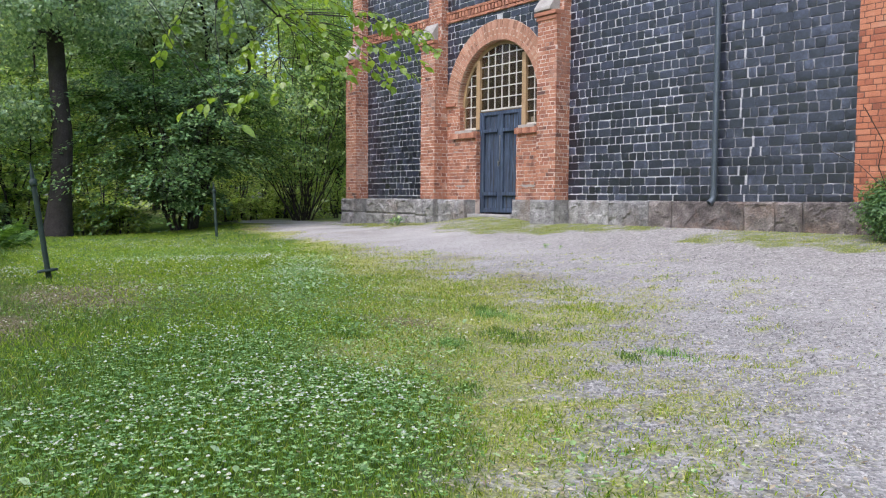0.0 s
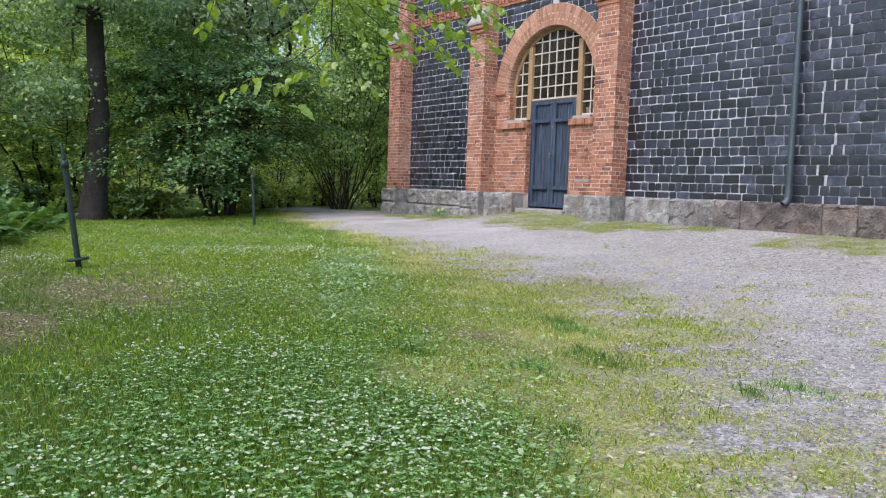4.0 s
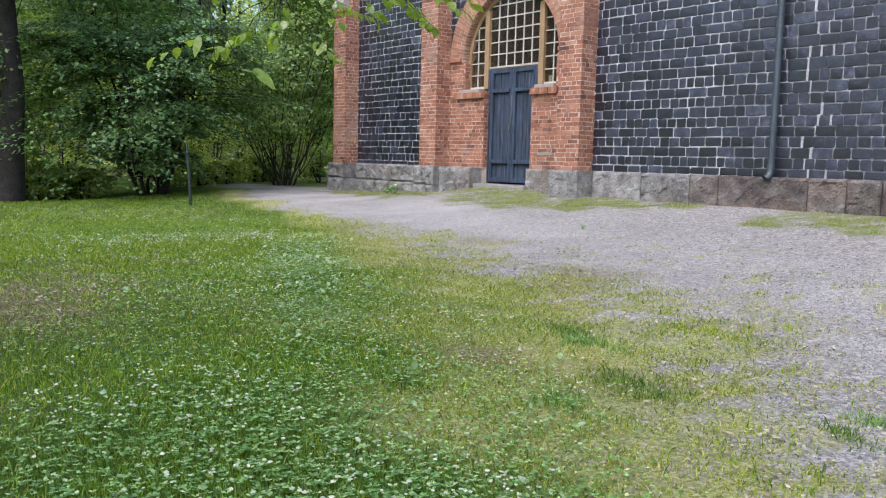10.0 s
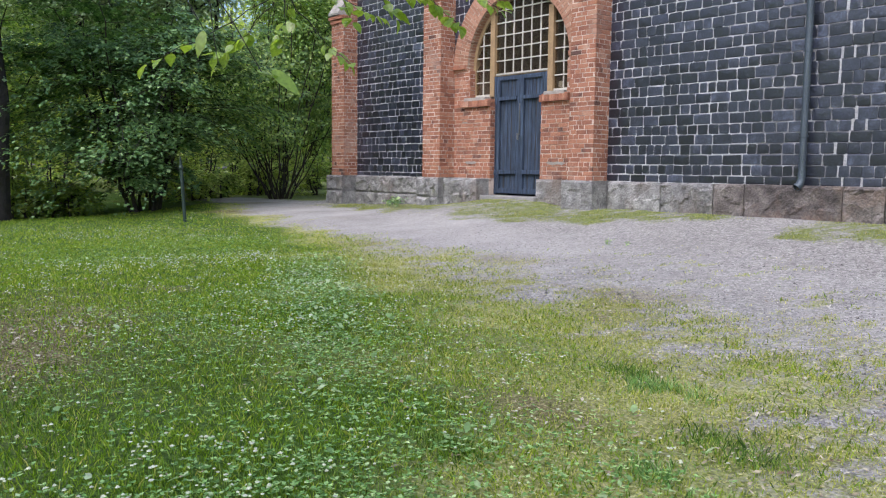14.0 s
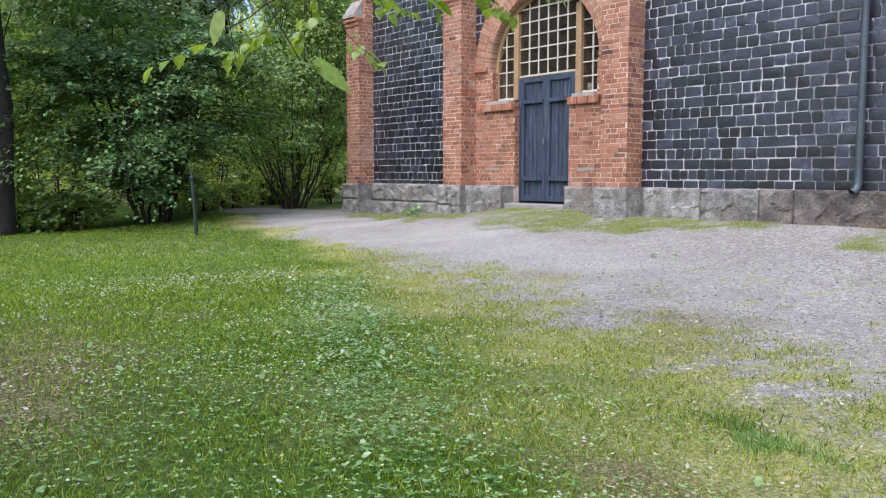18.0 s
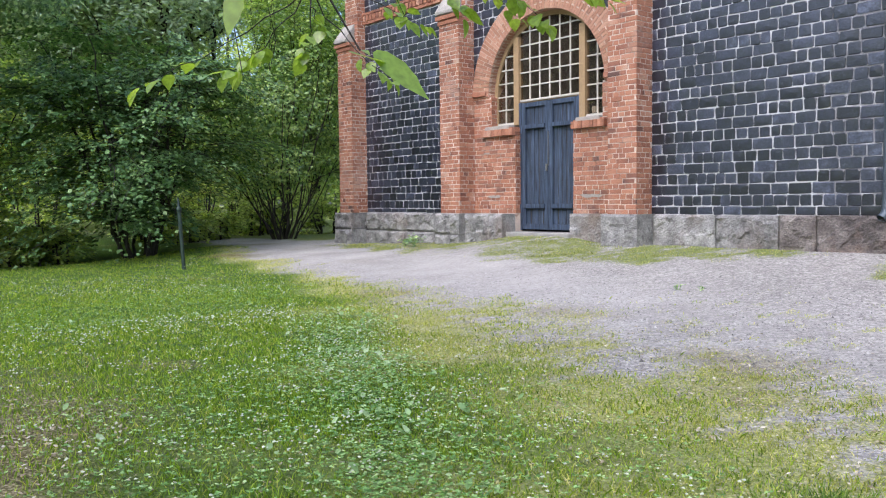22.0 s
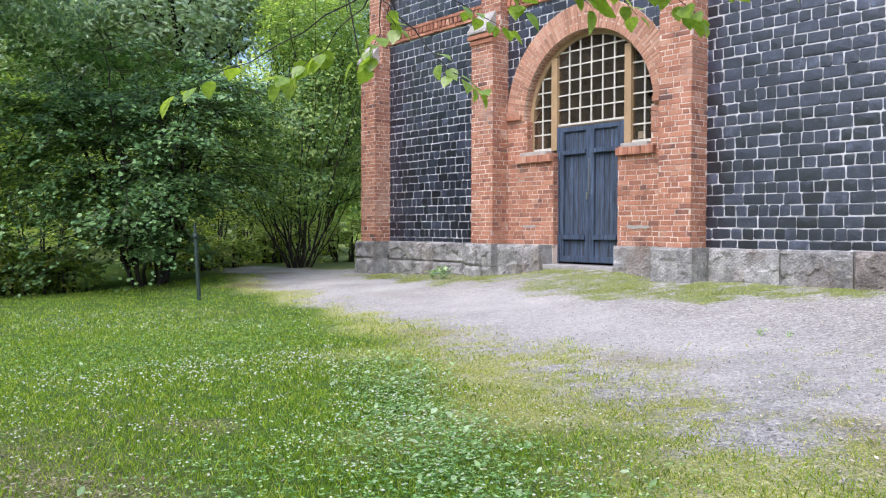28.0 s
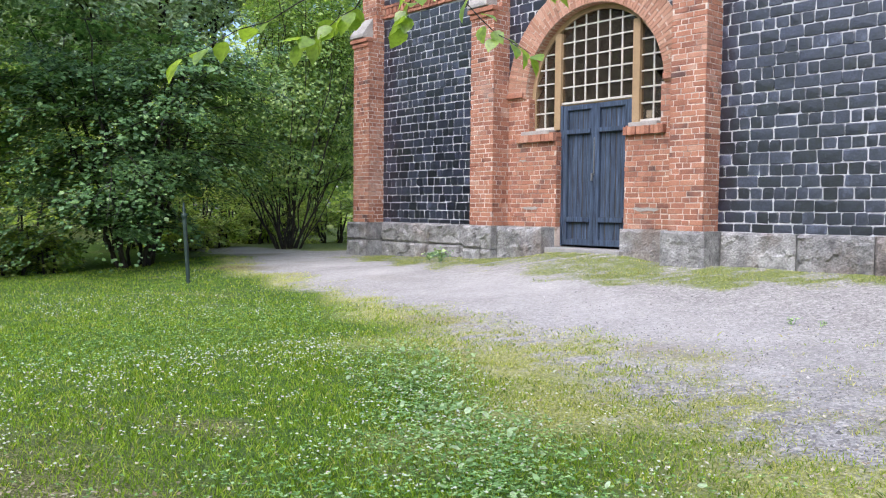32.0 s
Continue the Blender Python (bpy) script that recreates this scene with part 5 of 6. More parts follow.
_rot = np.stack([_ox[..., 0] * np.cos(_rt)[:, None] - _ox[..., 1] * np.sin(_rt)[:, None], _ox[..., 0] * np.sin(_rt)[:, None] + _ox[..., 1] * np.cos(_rt)[:, None], _ox[..., 2]], -1)
_v = (_c[:, None] + _rot * _s[:, None, None]).reshape(-1, 3)
tagged(fast_mesh("gravel", _v, (np.arange(_n)[:, None, None] * 5 + _of[None]).reshape(-1), 3, M_PEBBLE), "loose grey gravel on the yard", "gravel", kind="stuff")


# ---------------------------------------------------------------- posts
def post(x, y, h, lean, plate):
    z = float(ground_z(x, y))
    p = tagged(new("iron_post"), "dark green iron post in the lawn" + (" with a round foot plate" if plate else " beside the path"), "post", "iron posts")
    lx, ly = lean
    at = lambda k: (x + lx * k, y + ly * k, z + k)
    tubes("pipe", [([at(-0.2), at(h * 0.5), at(h * 0.82)], [0.034, 0.034, 0.034])], M_POST, p, 14)
    tubes("collar", [([at(h * 0.8), at(h * 0.805), at(h * 0.86), at(h * 0.865)], [0.03, 0.046, 0.046, 0.02])], M_POST, p, 14)
    tubes("spike", [([at(h * 0.85), at(h * 0.93), at(h)], [0.026, 0.022, 0.008])], M_POST, p, 12)
    if plate:
        tubes("foot_plate", [([at(0.1), at(0.101), at(0.13), at(0.131)], [0.02, 0.12, 0.12, 0.02])], M_POST, p, 20)
    return p


post(-2.9, -5.53, 1.33, (-0.02, -0.05), False)
post(5.0, -10.83, 1.45, (-0.05, -0.12), True)


# ---------------------------------------------------------------- trees
def leaf_cloud(centres, r, spread, per, size, flat, material, name, parent, droop=0.35, kind="", face=0.9, slim=0.7):
    """Leaves round many twig ends: each leaf a folded blade of four corners."""
    c = np.repeat(np.asarray(centres, float), per, axis=0)
    n = len(c)
    p = c + r.normal(0, 1, (n, 3)) * np.array([spread, spread, spread * flat])
    a = r.uniform(0, 6.28, n)
    d = np.stack([np.cos(a), np.sin(a), r.uniform(-droop * 2, droop * 0.6, n)], -1)
    d /= np.linalg.norm(d, axis=1, keepdims=True)
    far = p - np.asarray(centres, float).mean(axis=0)
    far /= np.linalg.norm(far, axis=1, keepdims=True) + 1e-6
    up = far * face + np.array([0, 0, 0.75]) + r.normal(0, 0.42, (n, 3))
    d = d - up * ((d * up).sum(1) / (up * up).sum(1))[:, None]
    d /= np.linalg.norm(d, axis=1, keepdims=True) + 1e-6
    s = np.cross(d, up)
    s /= np.linalg.norm(s, axis=1, keepdims=True)
    nn = np.cross(s, d)
    l = r.uniform(0.7, 1.25, n)[:, None] * size
    w = l * r.uniform(0.8, 1.2, n)[:, None] * slim
    v = np.stack([p, p + d * l * 0.45 + s * w * 0.5 + nn * l * 0.08, p + d * l, p + d * l * 0.45 - s * w * 0.5 + nn * l * 0.08], 1).reshape(-1, 3)
    ob = fast_mesh(name, v, np.arange(len(v)), 4, material, parent)
    if kind:
        tagged(ob, kind=kind)
    return ob


def wobble(a, b, r, n=6, amount=0.06):
    a, b = np.asarray(a, float), np.asarray(b, float)
    t = np.linspace(0, 1, n)[:, None]
    p = a + (b - a) * t
    p[1:-1] += r.normal(0, amount * np.linalg.norm(b - a) / n ** 0.5, (n - 2, 3))
    return p


def crown_points(r, blobs, n):
    """Twig ends, mostly near the outside of uneven lobes."""
    out = []
    w = np.array([b[3] * b[4] * b[5] for b in blobs]) ** 0.67
    for i in r.choice(len(blobs), n, p=w / w.sum()):
        x, y, z, a, b, c = blobs[i]
        d = r.normal(0, 1, 3)
        d /= np.linalg.norm(d)
        k = r.uniform(0.55, 1.06)
        out.append((x + d[0] * a * k, y + d[1] * b * k, z + d[2] * c * k))
    return np.array(out)


def tree(name, label, base, height, radius, lobes, n, per, size, spread, leaf, seed, stems=1, limbs=14, flat=0.35, bark=None, category="tree", fork=0.3, kind="", slim=0.7, splay=0.42):
    """Trunk or stems, limbs that reach into the lobes of the crown, and the leaves."""
    r = np.random.default_rng(seed)
    t = tagged(new(name), label, category)
    x, y = base
    z = float(ground_z(x, y)) - 0.1
    lines = []
    pts = crown_points(r, lobes, n)
    tops = []
    for s in range(stems):
        if stems == 1:
            b, e = (x, y, z), (x + r.normal(0, 0.15), y + r.normal(0, 0.15), z + height)
        else:
            a = r.uniform(0, 6.28)
            b = (x + np.cos(a) * 0.35 * r.random(), y + np.sin(a) * 0.35 * r.random(), z)
            e = (x + np.cos(a) * height * r.uniform(0.08, splay), y + np.sin(a) * height * r.uniform(0.08, splay), z + height * r.uniform(0.6, 1.0))
        p = wobble(b, e, r, 9, 0.03)
        rad = np.linspace(radius, radius * 0.35, 9) * (1 if stems == 1 else r.uniform(0.6, 1.1))
        if stems == 1:
            rad[0] *= 1.35
        lines.append((p, rad))
        tops.append((p, rad))
    for k in range(limbs):
        p, rad = tops[r.integers(len(tops))]
        i = r.integers(int(len(p) * fork), len(p) - 1)
        goal = pts[r.integers(len(pts))]
        q = wobble(p[i], goal, r, 6, 0.07)
        lines.append((q, np.linspace(rad[i] * 0.5, 0.012, 6)))
        for _ in range(2):
            g2 = goal + r.normal(0, 0.6, 3)
            lines.append((wobble(q[3], g2, r, 4, 0.08), np.linspace(rad[i] * 0.2 + 0.006, 0.006, 4)))
    tubes("trunk", lines, bark or M_BARK, t, 9 if stems == 1 else 6)
    leaf_cloud(pts, r, spread, per, size, flat, leaf, "crown", t, slim=slim)
    return t


def spray_tree(name, label, base, height, stems, sprays, reach, per, size, leaf, seed, low=0.3, open_side=1.57, category="tree"):
    """Many-stemmed tree whose leaves lie in flat, layered sprays; thin at the foot on its open side."""
    r = np.random.default_rng(seed)
    t = tagged(new(name), label, category)
    x, y = base
    z = float(ground_z(x, y)) - 0.1
    lines, tops, vs = [], [], []
    for k in range(stems):
        a = k * 6.28 / stems + r.uniform(-0.3, 0.3)
        lean = r.uniform(0.12, 0.5)
        b = (x + np.cos(a) * 0.25, y + np.sin(a) * 0.3, z)
        e = (x + np.cos(a) * height * lean, y + np.sin(a) * height * lean, z + height * r.uniform(0.75, 1.0))
        p = wobble(b, e, r, 12, 0.04)
        rad = np.linspace(r.uniform(0.028, 0.055), 0.01, 12)
        lines.append((p, rad))
        tops.append((p, rad))
    outline = np.array([(0, 0), (0.4, -0.47), (1, 0), (0.4, 0.47)])
    for k in range(sprays):
        p, rad = tops[r.integers(stems)]
        h = low + (height - low) * r.random() ** 0.85
        i = int(np.clip(np.searchsorted(p[:, 2] - z, h), 1, 11))
        a = r.uniform(0, 6.28)
        f = h / height
        ln = reach * np.interp(f, [0, 0.2, 0.5, 0.8, 1.0], [0.55, 0.85, 1.0, 0.72, 0.35]) * r.uniform(0.45, 1.12)
        if f < 0.36:
            ln *= 0.62 - 0.38 * np.cos(a - open_side)
        rise = r.uniform(0.1, 0.45)
        dirv, side = np.array([np.cos(a), np.sin(a), 0]), np.array([-np.sin(a), np.cos(a), 0])
        sag = r.uniform(0.25, 0.6)
        def at(u, v):
            return p[i] + dirv * (u * ln)[:, None] + side * v[:, None] + np.array([0, 0, 1]) * (ln * (rise * u - sag * u * u) - 0.25 * v * v)[:, None]
        u = np.linspace(0, 1, 6)
        lines.append((at(u, 0.08 * np.sin(u * 4 + a)), np.linspace(min(0.012, rad[i] * 0.5), 0.003, 6)))
        n = int(per * (0.35 + 0.65 * ln / reach))
        twigs = r.integers(4, 8)
        tu, tv = r.uniform(0.25, 1.0, twigs), r.uniform(-1, 1, twigs) * 0.55 * ln * 0.55
        c = r.integers(twigs, size=n)
        u = np.clip(tu[c] + r.normal(0, 0.085, n), 0.1, 1.08)
        v = tv[c] * r.uniform(0.3, 1.15, n) + r.normal(0, 0.07, n)
        q = at(u, v) + r.normal(0, 1, (n, 3)) * np.array([0.03, 0.03, 0.045])
        b = a + np.sign(v) * r.uniform(0, 1.3, n) + r.normal(0, 0.4, n)
        d = np.stack([np.cos(b), np.sin(b), r.uniform(-0.75, 0.1, n)], -1)
        up = np.array([0, 0, 1.0]) + dirv * 0.28 + r.normal(0, 0.3, (n, 3))
        d -= up * ((d * up).sum(1) / (up * up).sum(1))[:, None]
        d /= np.linalg.norm(d, axis=1, keepdims=True)
        w = np.cross(d, up)
        w /= np.linalg.norm(w, axis=1, keepdims=True)
        l = size * r.uniform(0.6, 1.25, n)[:, None, None]
        vs.append(q[:, None] + l * (outline[None, :, :1] * d[:, None] + outline[None, :, 1:] * w[:, None] - 0.16 * np.array([0, 0, 1.0]) * outline[None, :, :1] ** 2))
    tubes("trunk", lines, M_BARK, t, 5)
    v = np.concatenate(vs).reshape(-1, 3)
    fast_mesh("crown", v, np.arange(len(v)), 4, leaf, t)
    return t


# broad maple with low sweeping branches
spray_tree("maple_tree", "broad leafy maple with layered dark green branches", (-6.9, -4.9), 4.9, 13, 350, 3.6, 190, 0.092, M_LEAF_MAPLE, 101, 0.5)
# the second one has paler shrub leaves, standing in for light through its crown
spray_tree("maple_tree", "broad leafy maple with layered dark green branches", (-9.8, -8.6), 5.2, 8, 170, 2.7, 140, 0.1, M_LEAF_SHRUB, 107, 0.4)
spray_tree("maple_tree", "young maple with layered branches at the edge of the lawn", (-8.8, -12.4), 5.6, 9, 210, 2.7, 140, 0.1, M_LEAF_MAPLE, 109, 0.3)
# shrub of many thin stems beside the corner
tree("hazel_shrub", "tall shrub with many thin bare stems", (-8.6, -0.3), 4.8, 0.026,
     [(-8.6, -0.3, 3.2, 1.9, 2.0, 1.2), (-7.9, 0.2, 4.5, 1.5, 1.5, 1.2), (-9.4, -1.6, 2.4, 1.6, 1.3, 0.9), (-8.4, 0.0, 5.8, 1.5, 1.5, 1.2), (-8.0, 1.0, 1.9, 1.2, 1.0, 0.7), (-8.3, -0.9, 1.6, 1.2, 1.0, 0.7)],
     2500, 13, 0.1, 0.18, M_LEAF_SHRUB, 102, stems=26, limbs=30, flat=0.4, bark=M_TWIG, category="shrub", splay=0.6)
# dark straight trunk by the lawn
tree("lime_tree", "tall tree with a straight dark trunk beside the lawn", (-6.6, -8.3), 11.0, 0.29,
     [(-6.4, -8.3, 8.2, 3.6, 3.4, 2.2), (-5.2, -8.7, 5.2, 1.9, 1.7, 1.0), (-7.6, -9.4, 4.6, 2.0, 1.7, 1.1), (-6.0, -7.3, 4.8, 1.3, 1.1, 0.7), (-7.0, -9.3, 2.4, 1.4, 1.0, 0.7)],
     2300, 14, 0.11, 0.2, M_LEAF_LIME, 103, limbs=22, flat=0.3, fork=0.55)
# willow-grey crown behind, and light green woods with backlight put into the leaf colour
tree("willow_tree", "large grey-green willow behind the maple", (-15.0, -1.5), 9.0, 0.3,
     [(-14.0, -2.5, 7.2, 4.0, 3.5, 2.4), (-15.0, -5.0, 6.6, 3.0, 3.0, 2.6), (-12.6, 0.6, 9.0, 3.2, 3.0, 2.4)],
     4600, 15, 0.2, 0.3, M_LEAF_WILLOW, 104, limbs=30, flat=0.6, slim=0.36)
tree("birch_tree", "light green tree beyond the path", (-18.0, 6.5), 9.0, 0.2,
     [(-17.6, 6.4, 4.4, 2.6, 2.6, 3.4), (-17.0, 6.0, 8.4, 3.0, 3.0, 2.8)],
     3400, 14, 0.14, 0.28, M_LEAF_SHRUB, 105, limbs=20, flat=0.5)
for k, (bx, by, hh, rr) in enumerate(((-24, -10.5, 8.5, 3.6), (-26, -4.5, 9.0, 4.2), (-25, 6.0, 9.0, 4.2), (-20, -16.0, 8.0, 3.6), (-30, -13.0, 10.0, 4.6), (-31, 2.0, 11.0, 4.8), (-19, -7.5, 8.0, 2.4))):
    tree("woodland_tree", "light green tree in the wood behind, sunlight painted into its leaves", (bx, by), hh, 0.18,
         [(bx, by, hh * 0.62, rr, rr, hh * 0.36), (bx + 1.2, by + rr * 0.5, hh * 0.3, rr * 0.8, rr * 0.8, hh * 0.25), (bx + 1.0, by - rr * 0.5, hh * 0.32, rr * 0.8, rr * 0.8, hh * 0.28)],
         1500, 12, 0.19, 0.36, M_LEAF_LIGHT, 110 + k, limbs=12, flat=0.5)
# bushes get the leaf tone painted lit or shaded according to their place
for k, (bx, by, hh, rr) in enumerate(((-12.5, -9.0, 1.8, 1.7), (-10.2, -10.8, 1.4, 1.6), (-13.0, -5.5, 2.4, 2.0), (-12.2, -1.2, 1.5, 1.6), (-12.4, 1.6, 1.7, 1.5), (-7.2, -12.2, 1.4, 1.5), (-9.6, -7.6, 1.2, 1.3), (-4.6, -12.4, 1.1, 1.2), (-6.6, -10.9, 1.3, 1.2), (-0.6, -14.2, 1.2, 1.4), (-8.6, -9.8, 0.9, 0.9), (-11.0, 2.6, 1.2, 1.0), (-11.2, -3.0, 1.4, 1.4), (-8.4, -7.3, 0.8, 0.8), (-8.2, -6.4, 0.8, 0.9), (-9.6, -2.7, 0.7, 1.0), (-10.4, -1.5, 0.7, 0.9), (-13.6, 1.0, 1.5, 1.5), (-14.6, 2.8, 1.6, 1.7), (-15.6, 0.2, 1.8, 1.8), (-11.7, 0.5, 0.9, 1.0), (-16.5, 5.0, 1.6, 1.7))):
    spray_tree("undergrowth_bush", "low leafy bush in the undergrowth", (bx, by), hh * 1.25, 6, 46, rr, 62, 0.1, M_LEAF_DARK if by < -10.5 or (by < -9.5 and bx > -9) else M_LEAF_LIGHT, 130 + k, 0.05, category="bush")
tree("fern_bush", "feathery dark green bush at the foot of the brick wall", (10.75, -0.75), 0.6, 0.012,
     [(10.75, -0.75, 0.25, 0.6, 0.42, 0.45)], 800, 14, 0.07, 0.08, M_LEAF_MAPLE, 150, stems=8, limbs=6, flat=0.8, bark=M_TWIG, category="bush", slim=0.4)



def frond_mesh(seed):
    """An arching fern frond one metre long, its leaflets in pairs along the rib."""
    r = random.Random(seed)
    v, f = [], []
    sag, lean = r.uniform(0.45, 0.8), r.uniform(-0.12, 0.12)

    def rib(t):
        return Vector((t * (1 - 0.12 * t), lean * t * t, 0.95 * t - sag * t * t))
    for i in range(22):
        t = 0.14 + 0.86 * i / 21
        p = rib(t)
        ln = 0.24 * math.sin(math.pi * (0.12 + 0.86 * (t - 0.14) / 0.86)) ** 0.8 + 0.01
        for side in (-1, 1):
            d = Vector((0.35, side, -0.3 + r.uniform(-0.15, 0.15))).normalized() * ln * r.uniform(0.85, 1.1)
            w = Vector((0.024, 0, 0.016))
            o = len(v)
            v += [p, p + d * 0.45 + w, p + d, p + d * 0.45 - w]
            f.append((o, o + 1, o + 2, o + 3))
    for i in range(7):
        p, q = rib(i / 7), rib((i + 1) / 7)
        o = len(v)
        e = Vector((0, 0.009 * (1 - i / 8), 0))
        v += [p - e, p + e, q + e * 0.9, q - e * 0.9]
        f.append((o, o + 1, o + 2, o + 3))
    me = bpy.data.meshes.new("frond")
    me.from_pydata(v, [], f)
    me.materials.append(M_LEAF_FERN)
    return me


_fronds = [frond_mesh(k) for k in range(5)]
_fr = random.Random(41)
for x, y, s in ((2.3, -12.3, 0.9), (1.5, -11.8, 0.95), (0.7, -12.3, 1.1), (0.7, -11.3, 0.85), (-0.3, -11.6, 1.0), (-0.4, -10.8, 0.8), (-1.3, -11.2, 0.95), (-1.5, -10.3, 0.75), (-2.6, -10.7, 0.9), (3.0, -12.8, 0.9), (-2.8, -9.8, 0.6), (-2.0, -11.9, 1.1), (1.2, -12.9, 1.1)):
    fern = tagged(new("fern"), "dark green fern growing at the edge of the lawn", "fern", "ferns at the edge of the lawn")
    fern.location = (x, y, float(ground_z(x, y)) - 0.02)
    for k in range(13):
        ob = new("frond", _fronds[_fr.randrange(5)])
        ob.parent = fern
        g = s * _fr.uniform(0.7, 1.1)
        ob.matrix_basis = pose(0, 0, 0, 0, _fr.uniform(-38, 8), k * 27.7 + _fr.uniform(-12, 12)) @ Matrix.Diagonal((g, g, g, 1))

# far wood that closes the view
_r = np.random.default_rng(77)
_p = []
for k in range(6600):
    # from 4200 on: unseen wood added south-east to darken the lower wall
    a = _r.uniform(1.2, 4.9) if k < 4200 else _r.uniform(4.9, 6.9)
    d = _r.uniform(34, 46)
    _p.append((d * np.cos(a) - 2, d * np.sin(a) - 2, _r.uniform(-1.5, 13) * _r.uniform(0.6, 1)))
tagged(leaf_cloud(_p, _r, 1.0, 12, 0.42, 0.8, M_LEAF_LIGHT, "far_wood", None), "light green wood in the distance, its unseen side added to block low sky", "trees", kind="stuff")


# ---------------------------------------------------------------- overhanging branch
def near_leaf_mesh(r, k):
    """A toothed heart-shaped leaf, folded along its rib, stalk at the origin, tip along +x."""
    n = 9
    left, right, mid = [], [], []
    curl = r.uniform(0.05, 0.3)
    for i in range(n):
        t = i / (n - 1)
        w = 0.41 * math.sin(math.pi * min(1, t * 0.97 + 0.03) ** 0.72) * (1 + (0.06 if i % 2 else -0.05))
        z = -curl * t * t
        mid.append((t, 0, z))
        left.append((t - 0.02 * math.sin(t * 9), w, z + w * 0.18))
        right.append((t - 0.02 * math.sin(t * 7), -w, z + w * 0.18))
    v = mid + left + right
    f = []
    for i in range(n - 1):
        f.append((i, i + 1, n + i + 1, n + i))
        f.append((i + 1, i, 2 * n + i, 2 * n + i + 1))
    me = bpy.data.meshes.new("leaf")
    me.from_pydata(v, [], f)
    me.materials.append(M_LEAF_NEAR)
    me.polygons.foreach_set("use_smooth", [True] * len(me.polygons))
    return me


linden = tagged(new("linden_tree"), "linden with bright leaves on twigs hanging over the lawn", "tree")
_r = np.random.default_rng(9)
_lm = [near_leaf_mesh(random.Random(i), i) for i in range(6)]
LB = (8.5, -17.5)
_z = float(ground_z(*LB))
_lines = [(wobble((LB[0], LB[1], _z - 0.1), (LB[0] + 0.2, LB[1] + 0.3, 8.0), _r, 8, 0.02), np.linspace(0.32, 0.12, 8))]
_limb = np.array([(8.6, -17.4, 3.0), (8.8, -14.4, 3.7), (8.6, -11.8, 3.4), (8.1, -9.9, 2.8), (7.5, -8.9, 2.4), (6.5, -8.4, 2.12)])
_lines.append((_limb, np.array([0.08, 0.05, 0.032, 0.017, 0.009, 0.005])))
# added unseen limb that carries the shading lobe of the crown
_lines.append((wobble((8.6, -17.3, 3.6), (12.8, -16.4, 6.2), _r, 6, 0.04), np.linspace(0.12, 0.03, 6)))
